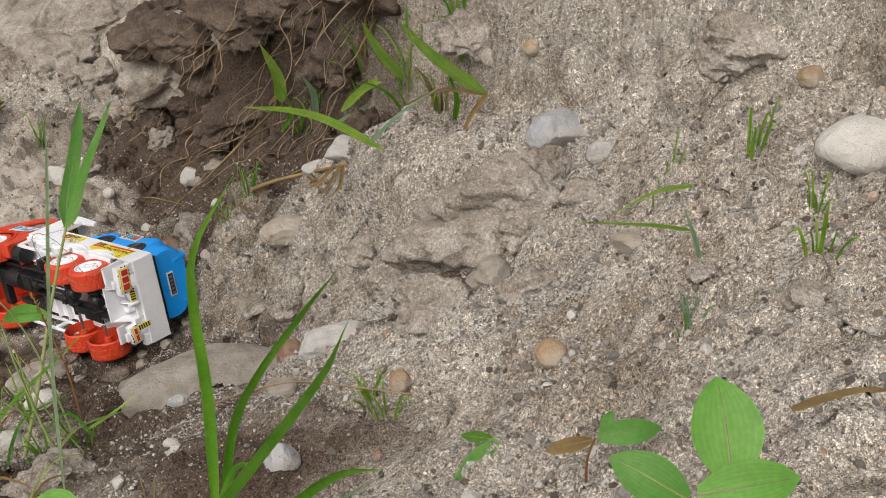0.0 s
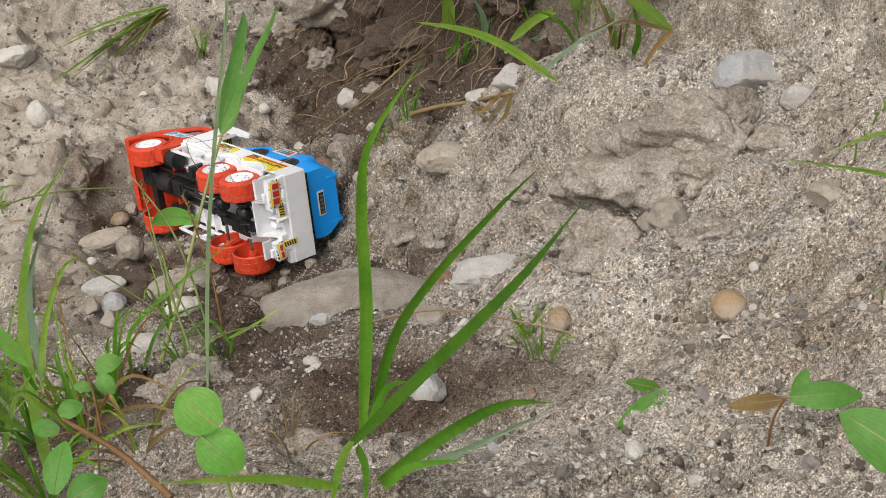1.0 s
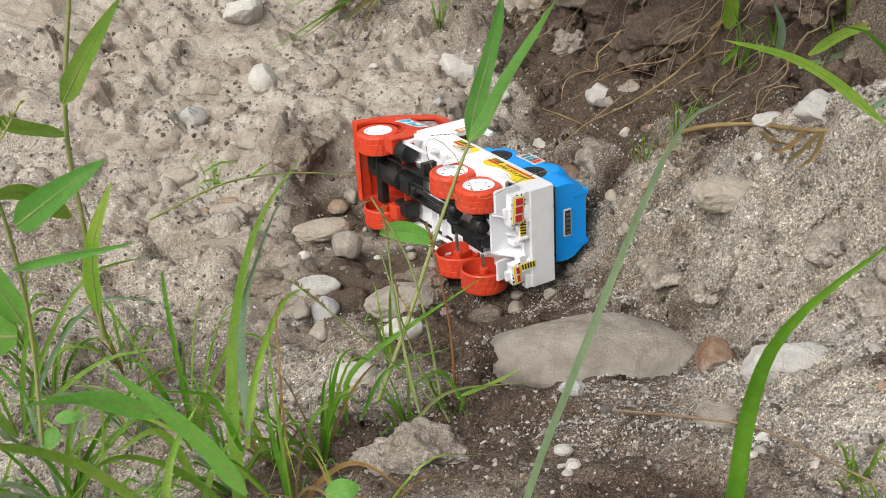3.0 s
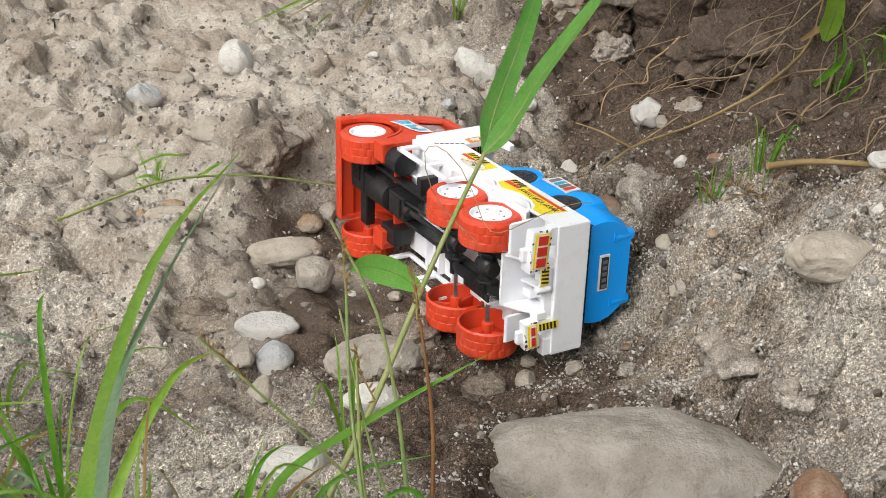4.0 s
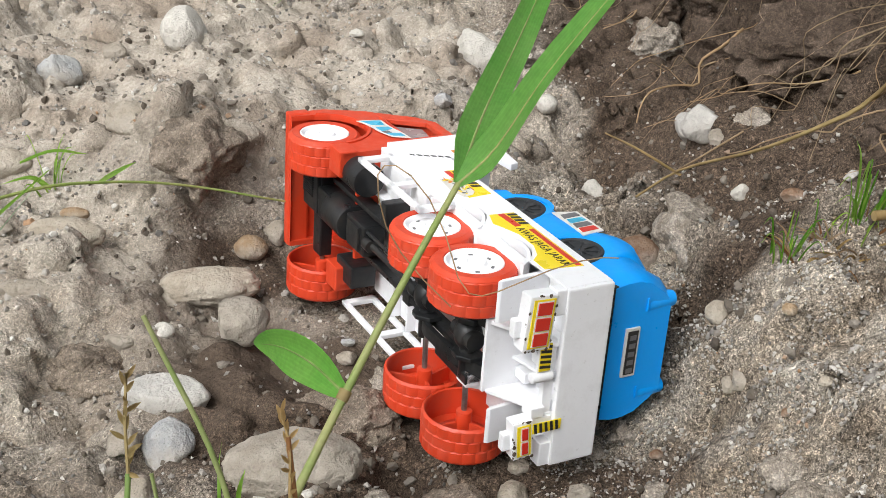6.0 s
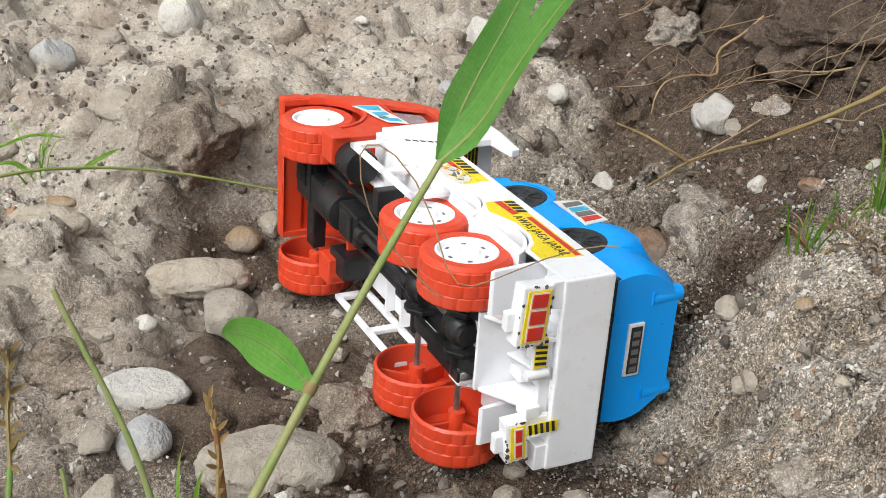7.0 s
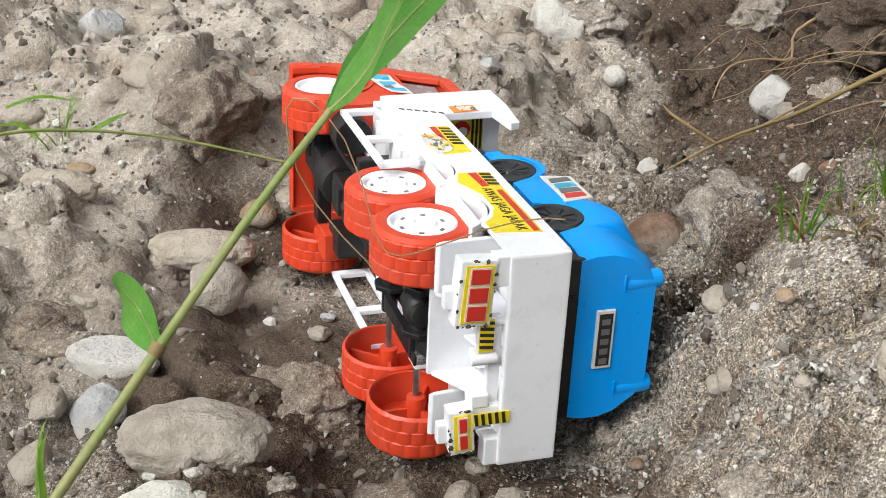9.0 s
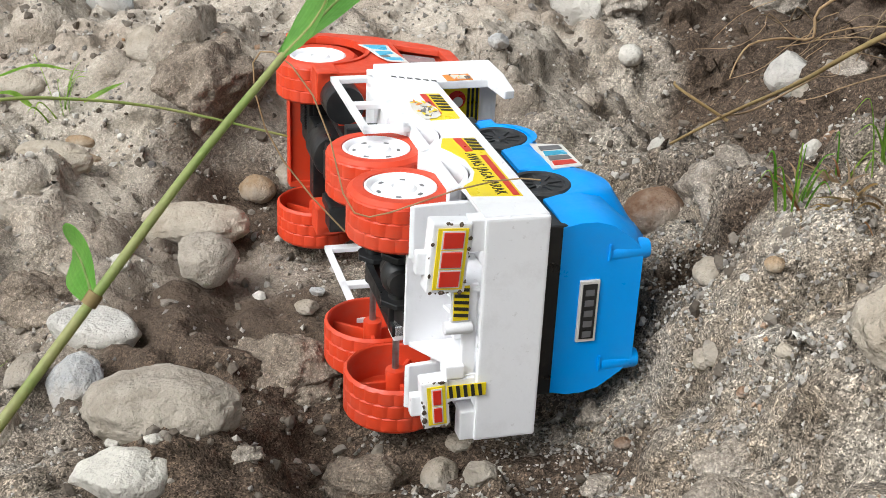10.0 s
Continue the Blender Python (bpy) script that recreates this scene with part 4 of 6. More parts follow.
# ---- stones and clods ----
def ico(level):
    bm = bmesh.new()
    bmesh.ops.create_icosphere(bm, subdivisions=level, radius=1.0)
    bm.verts.ensure_lookup_table()
    v = np.array([x.co[:] for x in bm.verts])
    f = np.array([[x.index for x in y.verts] for y in bm.faces])
    bm.free()
    return v, f


ICO = {k: ico(k) for k in (1, 2, 4, 5)}
ICO[0] = (np.array([(1, 0, 0), (-1, 0, 0), (0, 1, 0), (0, -1, 0), (0, 0, 1), (0, 0, -1)], float), np.array([(0, 2, 4), (2, 1, 4), (1, 3, 4), (3, 0, 4), (2, 0, 5), (1, 2, 5), (3, 1, 5), (0, 3, 5)]))  # a grain of eight faces


def unit_noise(v, scale, seed):
    return np.array([noise.noise(Vector(p) * scale + Vector((seed * 3.1, seed * 1.7, -seed * 2.3))) for p in v])


def stone_mesh(name, size, seed, cuts, rough, level=4):
    """A stone: a ball flattened by random planes, then roughened and stretched to its size."""
    rng = np.random.default_rng(seed)
    v, f = ICO[level]
    v = v.copy()
    for _ in range(cuts):
        n = rng.normal(size=3)
        n /= np.linalg.norm(n)
        d = rng.uniform(0.55, 0.85)
        over = np.maximum(v @ n - d, 0)
        v = v - over[:, None] * n * rng.uniform(0.8, 0.97)
    w = 1 + rough * (0.9 * unit_noise(v, 1.3, seed) + 0.4 * unit_noise(v, 3.4, seed + 7) + 0.22 * unit_noise(v, 9.0, seed + 13))
    if rough > 0.3:
        w = w + 0.05 * rough * unit_noise(v, 22.0, seed + 17)
    v = v * w[:, None] * np.array(size)
    mesh = bpy.data.meshes.new(name)
    mesh.from_pydata(v.tolist(), [], f.tolist())
    mesh.polygons.foreach_set("use_smooth", np.ones(len(f), dtype=bool))
    return mesh


STONE_LOOKS = {
    "pale": (STONE_PALE, "pale grey rough stone lying on the soil", 9, 0.15),
    "round": (STONE_PALE, "pale rounded river pebble lying on the soil", 1, 0.1),
    "tan": (STONE_TAN, "tan river stone half sunk in the soil", 4, 0.19),
    "boulder": (STONE_TAN, "large smooth tan river stone half sunk in the slope", 0, 0.13),
    "grey": (STONE_GREY, "blue-grey stone lying on the soil", 5, 0.18),
    "sandy": (STONE_SANDY, "smooth beige river stone half sunk in the soil", 2, 0.16),
    "slate": (STONE_SLATE, "small dark grey stone on the soil", 5, 0.15),
    "brown": (STONE_BROWN, "reddish-brown stone half sunk in the soil", 2, 0.14),
    "ochre": (STONE_OCHRE, "small ochre pebble on the sandy bank", 1, 0.1),
    "dark": (CLOD_DARK, "dark clod of earth in the broken bank", 3, 0.6),
    "earth": (CLOD_BROWN, "large brown clod of packed earth", 3, 0.42),
    "clod": (CLOD, "crumbling brown clod of sandy soil", 3, 0.58),
}
_count = [100]


def stone(x, y, rx, ry, rz, yaw, look_name, lift=0.35, roll=0.0, label=""):
    """One stone on the ground: half-sizes in metres, yaw in degrees, lift in half-heights over the ground."""
    material, words, cuts, rough = STONE_LOOKS[look_name]
    _count[0] += 1
    big = max(rx, ry) > 0.018
    mesh = stone_mesh("stone", (rx, ry, rz), _count[0], cuts, rough, 5 if big else 4)
    mesh.materials.append(material)
    ob = new("soil_clod" if look_name in ("clod", "dark", "earth") else "stone", mesh)
    ob.matrix_basis = pose(x, y, top(x, y) + rz * lift, roll, 0, yaw)
    return tagged(ob, label or words, "clod" if look_name in ("clod", "dark", "earth") else "stone", "clods of soil" if look_name in ("clod", "dark", "earth") else "stones in the gully")


stone(0.057, 0.763, 0.0406, 0.0325, 0.0254, 18, "clod", 0.3)
stone(0.007, 0.742, 0.0228, 0.0186, 0.0145, 18, "clod", 0.3)
stone(0.052, 0.686, 0.0104, 0.0108, 0.0085, 18, "tan", 0.5)
stone(0.039, 0.692, 0.0048, 0.0055, 0.0043, 18, "tan", 0.4)
stone(0.014, 0.667, 0.0168, 0.0116, 0.0091, 18, "clod", 0.1)
stone(-0.682, 1.133, 0.0159, 0.0208, 0.0135, 28, "round", 0.57)
stone(-0.513, 1.245, 0.0213, 0.0242, 0.0192, 28, "pale", 0.05)
stone(-0.482, 1.140, 0.0060, 0.0052, 0.0044, 28, "grey", 0.52)
stone(-0.443, 1.211, 0.0072, 0.0077, 0.0061, 28, "round", 0.52)
stone(-0.346, 1.226, 0.0132, 0.0148, 0.0119, 28, "pale", 0.05)
stone(-0.316, 1.169, 0.0053, 0.0083, 0.0045, 28, "tan", 0.42)
stone(-0.301, 1.187, 0.0108, 0.0077, 0.0065, 28, "clod", 0.15)
stone(-0.377, 1.144, 0.0073, 0.0106, 0.0062, 28, "pale", 0.42)
stone(-0.286, 1.123, 0.0060, 0.0054, 0.0046, 28, "pale", 0.32)
stone(-0.577, 1.012, 0.0084, 0.0056, 0.0048, 28, "grey", 0.47)
stone(-0.571, 1.026, 0.0053, 0.0060, 0.0045, 28, "slate", 0.47)
stone(-0.563, 1.035, 0.0053, 0.0053, 0.0045, 28, "tan", 0.47)
stone(-0.619, 1.008, 0.0166, 0.0111, 0.0094, 28, "tan", 0.22)
stone(-0.663, 0.949, 0.0163, 0.0094, 0.0080, 28, "sandy", 0.42)
stone(-0.715, 1.048, 0.0141, 0.0134, 0.0114, 28, "grey", 0.32)
stone(-0.588, 0.922, 0.0209, 0.0096, 0.0086, 28, "sandy", 0.05)
stone(-0.472, 0.921, 0.0154, 0.0139, 0.0125, 28, "sandy", 0.54)
stone(-0.498, 0.893, 0.0061, 0.0049, 0.0044, 28, "round", 0.05)
stone(-0.519, 0.991, 0.0096, 0.0081, 0.0073, 28, "ochre", 0.53)
stone(-0.514, 1.008, 0.0076, 0.0082, 0.0065, 28, "tan", 0.42)
stone(-0.465, 0.857, 0.0207, 0.0110, 0.0099, 28, "round", 0.05)
stone(-0.442, 0.832, 0.0117, 0.0151, 0.0105, 28, "grey", 0.60)
stone(-0.457, 0.820, 0.0069, 0.0105, 0.0059, 28, "tan", 0.37)
stone(-0.370, 0.807, 0.0034, 0.0026, 0.0022, 28, "pale", 0.62)
stone(-0.314, 0.868, 0.0145, 0.0106, 0.0095, 28, "earth", 0.23)
stone(-0.297, 0.887, 0.0067, 0.0080, 0.0057, 28, "tan", 0.47)
stone(-0.251, 0.980, 0.0054, 0.0064, 0.0046, 28, "sandy", 0.32)
stone(-0.220, 0.964, 0.0033, 0.0030, 0.0025, 28, "ochre", 0.52)
stone(-0.227, 0.949, 0.0068, 0.0055, 0.0047, 28, "sandy", 0.17)
stone(-0.566, 0.875, 0.0190, 0.0068, 0.0057, 28, "tan", 0.27)
stone(-0.511, 0.856, 0.0171, 0.0094, 0.0080, 28, "earth", 0.10)
stone(-0.563, 1.005, 0.0236, 0.0279, 0.0212, 28, "earth", 0.05)
stone(-0.291, 1.057, 0.0179, 0.0169, 0.0152, 28, "clod", 0.43)
stone(-0.247, 1.060, 0.0065, 0.0044, 0.0037, 28, "brown", 0.32)
stone(-0.591, 1.207, 0.0059, 0.0041, 0.0034, 28, "pale", 0.32)
stone(-0.612, 0.950, 0.0085, 0.0041, 0.0035, 28, "ochre", 0.32)
stone(-0.424, 1.358, 0.0182, 0.0188, 0.0154, 28, "clod", 0.20)
stone(-0.704, 1.088, 0.0082, 0.0070, 0.0060, 28, "tan", 0.22)
stone(-0.624, 0.908, 0.0069, 0.0051, 0.0044, 28, "tan", 0.22)
stone(-0.228, 1.081, 0.0042, 0.0045, 0.0036, 28, "pale", 0.32)
stone(-0.232, 0.970, 0.0021, 0.0020, 0.0017, 28, "pale", 0.42)
stone(-0.194, 0.924, 0.0033, 0.0023, 0.0019, 28, "sandy", 0.22)
stone(-0.241, 0.907, 0.0068, 0.0050, 0.0043, 28, "clod", 0.10)
stone(-0.195, 0.902, 0.0096, 0.0074, 0.0063, 28, "clod", 0.05)
stone(-0.380, 0.859, 0.0054, 0.0040, 0.0034, 28, "clod", 0.10)
stone(-0.334, 0.834, 0.0064, 0.0042, 0.0036, 28, "clod", 0.15)
stone(-0.310, 1.036, 0.0128, 0.0116, 0.0099, 44, "brown", 0.42)
stone(-0.349, 0.810, 0.0037, 0.0021, 0.0018, 44, "pale", 0.52)
stone(-0.410, 0.927, 0.0055, 0.0038, 0.0032, 44, "tan", 0.32)
stone(-0.271, 0.942, 0.0061, 0.0070, 0.0052, 44, "clod", 0.20)
stone(-0.304, 0.905, 0.0048, 0.0042, 0.0036, 44, "tan", 0.32)
stone(-0.262, 0.870, 0.0056, 0.0048, 0.0040, 44, "tan", 0.37)
stone(-0.232, 0.950, 0.0055, 0.0042, 0.0036, 44, "sandy", 0.17)
stone(-0.278, 0.931, 0.0031, 0.0047, 0.0026, 44, "clod", 0.20)
stone(-0.204, 0.923, 0.0025, 0.0019, 0.0016, 44, "brown", 0.32)
stone(-0.602, 0.945, 0.0095, 0.0041, 0.0035, 44, "ochre", 0.22)
stone(-0.252, 0.935, 0.0034, 0.0023, 0.0019, 44, "brown", 0.27)
stone(-0.387, 0.893, 0.0250, 0.0183, 0.0156, 38, "earth", 0.00)
stone(-0.385, 0.925, 0.0092, 0.0112, 0.0078, 31, "clod", 0.10)
stone(-0.419, 0.941, 0.0038, 0.0026, 0.0022, 31, "grey", 0.42)
stone(-0.512, 0.878, 0.0084, 0.0054, 0.0046, 31, "tan", 0.22)
stone(-0.520, 0.860, 0.0212, 0.0134, 0.0114, 31, "earth", 0.05)
stone(-0.367, 0.825, 0.0275, 0.0158, 0.0134, 38, "sandy", -0.18)
stone(-0.352, 0.797, 0.0167, 0.0128, 0.0109, 44, "pale", 0.42)
stone(-0.511, 0.945, 0.0274, 0.0127, 0.0108, 38, "sandy", 0.27)
stone(-0.526, 0.934, 0.0096, 0.0114, 0.0082, 38, "sandy", 0.42)
stone(-0.423, 0.790, 0.0084, 0.0105, 0.0076, 25, "tan", 0.05)
stone(-0.344, 0.713, 0.0186, 0.0110, 0.0093, 25, "round", 0.52)
stone(-0.148, 0.907, 0.0219, 0.0144, 0.0123, 25, "sandy", -0.03)
stone(-0.177, 0.874, 0.0156, 0.0111, 0.0094, 25, "clod", 0.05)
stone(-0.141, 0.835, 0.0116, 0.0089, 0.0076, 25, "clod", 0.05)
stone(-0.194, 0.787, 0.0800, 0.0380, 0.0330, 22, "boulder", 0.45)
stone(-0.064, 0.706, 0.0285, 0.0156, 0.0121, 22, "pale", 0.35)
stone(-0.111, 0.755, 0.0117, 0.0148, 0.0116, 22, "brown", 0.35)
stone(-0.178, 0.684, 0.0086, 0.0060, 0.0047, 22, "grey", 0.35)
stone(-0.158, 0.614, 0.0051, 0.0039, 0.0031, 22, "round", 0.35)
stone(-0.153, 0.526, 0.0038, 0.0051, 0.0040, 22, "pale", 0.35)
stone(-0.234, 0.596, 0.0333, 0.0181, 0.0149, 22, "clod", 0.15)
stone(-0.108, 0.492, 0.0209, 0.0113, 0.0093, 22, "clod", 0.15)
stone(-0.063, 0.550, 0.0132, 0.0114, 0.0090, 22, "grey", 0.35)
stone(0.013, 0.667, 0.0256, 0.0202, 0.0167, 22, "clod", 0.15)
stone(-0.027, 0.771, 0.0167, 0.0128, 0.0105, 22, "clod", 0.15)
stone(-0.332, 1.187, 0.0120, 0.0145, 0.0113, 22, "pale", 0.35)
stone(-0.103, 0.963, 0.0179, 0.0155, 0.0121, 22, "pale", 0.35)
stone(-0.140, 1.001, 0.0119, 0.0082, 0.0064, 22, "pale", 0.35)
stone(-0.665, 1.277, 0.0242, 0.0239, 0.0197, 22, "clod", 0.15)
stone(-0.785, 1.258, 0.0248, 0.0245, 0.0191, 22, "pale", 0.35)
stone(0.033, 0.753, 0.0475, 0.0399, 0.0328, 14, "clod", 0.15)
stone(0.050, 0.686, 0.0112, 0.0116, 0.0091, 14, "tan", 0.30)
stone(0.039, 0.687, 0.0055, 0.0063, 0.0049, 14, "tan", 0.30)
stone(0.086, 0.840, 0.0231, 0.0203, 0.0158, 14, "grey", 0.35)
stone(0.118, 0.777, 0.0149, 0.0108, 0.0085, 14, "pale", 0.35)
stone(0.092, 0.579, 0.0092, 0.0095, 0.0074, 14, "ochre", 0.35)
stone(0.003, 0.592, 0.0066, 0.0083, 0.0065, 14, "ochre", 0.35)
stone(-0.145, 0.592, 0.0045, 0.0040, 0.0031, 14, "pale", 0.35)
stone(0.061, 0.438, 0.0041, 0.0044, 0.0035, 14, "round", 0.35)
stone(0.002, 0.438, 0.0044, 0.0040, 0.0031, 14, "grey", 0.35)
stone(-0.114, 0.497, 0.0063, 0.0059, 0.0046, 14, "brown", 0.35)
stone(0.137, 0.644, 0.0139, 0.0095, 0.0075, 14, "tan", 0.30)
stone(0.051, 0.790, 0.0357, 0.0259, 0.0214, 14, "clod", 0.15)
stone(0.006, 0.746, 0.0278, 0.0234, 0.0193, 14, "clod", 0.15)
stone(0.070, 0.718, 0.0191, 0.0159, 0.0131, 14, "clod", 0.15)
stone(0.017, 0.664, 0.0186, 0.0135, 0.0112, 14, "clod", 0.15)
stone(-0.068, 0.850, 0.0173, 0.0150, 0.0123, 14, "clod", 0.15)
stone(0.108, 0.745, 0.0159, 0.0122, 0.0100, 14, "clod", 0.15)
stone(-0.495, 1.265, 0.0186, 0.0143, 0.0118, 30, "clod", 0.15)
stone(-0.307, 1.094, 0.0177, 0.0148, 0.0122, 30, "clod", 0.15)
stone(0.074, 0.657, 0.0195, 0.0112, 0.0093, 14, "clod", 0.15)
stone(0.001, 0.526, 0.0029, 0.0033, 0.0026, 14, "brown", 0.35)
stone(-0.034, 0.411, 0.0035, 0.0038, 0.0030, 14, "tan", 0.30)
stone(-0.038, 0.490, 0.0051, 0.0043, 0.0033, 14, "pale", 0.35)
stone(0.253, 0.645, 0.0237, 0.0197, 0.0154, 6, "round", 0.35)
stone(0.244, 0.762, 0.0095, 0.0088, 0.0070, 6, "ochre", 0.35)
stone(0.061, 0.946, 0.0072, 0.0083, 0.0065, 6, "ochre", 0.35)
stone(0.171, 0.592, 0.0092, 0.0070, 0.0057, 6, "clod", 0.15)
stone(0.211, 0.521, 0.0095, 0.0093, 0.0077, 6, "clod", 0.15)
stone(0.208, 0.798, 0.0281, 0.0194, 0.0159, 6, "clod", 0.15)
stone(-0.426, 1.415, 0.0517, 0.0510, 0.0419, 6, "clod", 0.15)
stone(-0.628, 1.559, 0.0539, 0.0429, 0.0353, 6, "clod", 0.15)
stone(-0.264, 1.283, 0.0351, 0.0293, 0.0241, 6, "clod", 0.15)
stone(0.015, 0.998, 0.0287, 0.0248, 0.0204, 6, "clod", 0.15)
stone(0.196, 0.797, 0.0170, 0.0195, 0.0159, 6, "clod", 0.15)
stone(-0.348, 1.368, 0.0377, 0.0158, 0.0123, 6, "grey", 0.35)
stone(-0.088, 0.648, 0.0114, 0.0109, 0.0085, 6, "tan", 0.30)
stone(0.164, 0.469, 0.0077, 0.0058, 0.0048, 6, "clod", 0.15)

# broken clods along the foot of the bank behind
_rng = random.Random(9)
for _k in range(34):
    _x = -0.62 + 0.54 * (_k + _rng.uniform(0, 0.8)) / 34
    _y = 0.985 - 0.95 * _x + _rng.uniform(-0.05, 0.09)
    _s = _rng.uniform(0.008, 0.03) * (1.0 if _k % 3 else 1.4)
    stone(_x, _y, _s * _rng.uniform(0.9, 1.4), _s, _s * _rng.uniform(0.7, 1.0), _rng.uniform(0, 180), "dark" if _x > -0.45 else "clod", 0.3)

# ledges of rooty earth that hang over the foot of the bank
for _x, _w in ((-0.12, 0.055), (-0.20, 0.06), (-0.28, 0.07), (-0.36, 0.055), (-0.44, 0.05)):
    _y = 0.985 - 0.95 * _x + 0.022
    _lift = (top(_x + 0.04, _y + 0.05) - top(_x, _y)) / 0.03 * 0.9
    stone(_x, _y, _w, 0.042, 0.03, -43, "dark", _lift)


def grit_material(name, stops):
    m = Nodes(name)
    co = m.coords()
    own = m.add("ShaderNodeNewGeometry").outputs["Random Per Island"]
    c = m.ramp(own, *stops)
    c = m.mix(0.5, c, m.ramp(m.noise(900.0, 3, 0.6, co), (0.3, (0.6, 0.6, 0.6)), (0.7, (1.2, 1.2, 1.18))), "MULTIPLY")
    return m.done(c, 0.9, m.bump(m.noise(900.0, 2, 0.6, co), 0.3, 0.0008), Specular_IOR_Level=0.2)


GRIT = grit_material("grit", ((0.0, (0.12, 0.112, 0.105)), (0.18, (0.24, 0.22, 0.2)), (0.45, (0.34, 0.315, 0.28)), (0.75, (0.44, 0.41, 0.37)), (0.95, (0.6, 0.575, 0.53)), (1.0, (0.34, 0.2, 0.11))))
CRUMB = grit_material("crumb", ((0.0, (0.085, 0.068, 0.053)), (0.5, (0.16, 0.135, 0.11)), (1.0, (0.27, 0.24, 0.205))))


def scatter(name, label, material, count, level, small, large, power, seed, sink, dry=0.8, loose=0.0, jag=0.42, span=(-0.98, 0.34, 0.3, 1.6)):
    """Loose grit over the ground, as one mesh."""
    rng = np.random.default_rng(seed)
    v, f = ICO[level]
    keep = 0
    x, y = rng.uniform(span[0], span[1], count), rng.uniform(span[2], span[3], count)
    patch = fbm(x, y, 9.0, 3, seed) + 0.35 * rng.uniform(-1, 1, count)
    ok = (patch > -0.22) & ((y + 0.95 * x < 0.95) | (x < -0.5) | (rng.uniform(0, 1, count) < 0.3)) & (rng.uniform(0, 1, count) > dry * damp_shade_at(x, y)) & (rng.uniform(0, 1, count) > loose * dusty_at(x, y))
    x, y = x[ok], y[ok]
    n = len(x)
    size = small * (large / small) ** (rng.uniform(0, 1, n) ** power)
    stretch = rng.uniform(0.6, 1.15, (n, 3)) * size[:, None] * np.array([1, 1, 0.8])
    q = rng.normal(size=(n, 4))
    q /= np.linalg.norm(q, axis=1)[:, None]
    w, i, j, k = q.T
    turn = np.stack([1 - 2 * (j * j + k * k), 2 * (i * j - k * w), 2 * (i * k + j * w), 2 * (i * j + k * w), 1 - 2 * (i * i + k * k), 2 * (j * k - i * w), 2 * (i * k - j * w), 2 * (j * k + i * w), 1 - 2 * (i * i + j * j)], -1).reshape(n, 3, 3)
    shape = v[None] * (1 + jag * rng.uniform(-1, 1, (n, len(v), 1))) * stretch[:, None, :]
    shape = np.einsum("nab,nvb->nva", turn, shape)
    place = np.stack([x, y, ground_height(x, y) + size * (0.45 - sink)], -1)
    co = (shape + place[:, None, :]).reshape(-1, 3)
    faces = (f[None] + (np.arange(n) * len(v))[:, None, None]).reshape(-1, 3).astype(np.int32)
    mesh = bpy.data.meshes.new(name)
    mesh.vertices.add(len(co))
    mesh.vertices.foreach_set("co", co.astype(np.float32).ravel())
    mesh.loops.add(faces.size)
    mesh.loops.foreach_set("vertex_index", faces.ravel())
    mesh.polygons.add(len(faces))
    mesh.polygons.foreach_set("loop_start", np.arange(0, faces.size, 3, dtype=np.int32))
    mesh.update(calc_edges=True)
    mesh.polygons.foreach_set("use_smooth", np.full(len(faces), False, dtype=bool))
    mesh.materials.append(material)
    return tagged(new(name, mesh), label, name, kind="stuff")


scatter("gravel", "loose grey and white gravel strewn over the soil", GRIT, 11000, 2, 0.0012, 0.0040, 3.4, 5, 0.4, 0.95, 0.4, 0.2)
scatter("sand_grains", "coarse grey sand grains strewn over the soil", GRIT, 120000, 0, 0.0008, 0.0021, 2.0, 6, 0.1, 0.85, 0.7)
scatter("sand_grains", "dense coarse sand over the crumbling bank", GRIT, 110000, 0, 0.0005, 0.0014, 1.7, 7, 0.1, 0.8, 0.3, 0.42, (-0.29, 0.12, 0.62, 1.08))
scatter("soil_crumbs", "small brown crumbs of earth on the soil", CRUMB, 24000, 1, 0.0010, 0.0036, 2.2, 8, 0.5, 0.0, 0.35, 0.3)

# ---- plants ----
def bezier_line(points, count):
    """A smooth line through the points."""
    p = [Vector(q) for q in points]
    p = [p[0] * 2 - p[1]] + p + [p[-1] * 2 - p[-2]]
    out, spans = [], len(p) - 3
    for k in range(count):
        s = k / (count - 1) * spans
        i = min(int(s), spans - 1)
        t = s - i
        a, b, c, d = p[i:i + 4]
        out.append(0.5 * ((2 * b) + (c - a) * t + (2 * a - 5 * b + 4 * c - d) * t * t + (3 * b - a - 3 * c + d) * t ** 3))
    return out


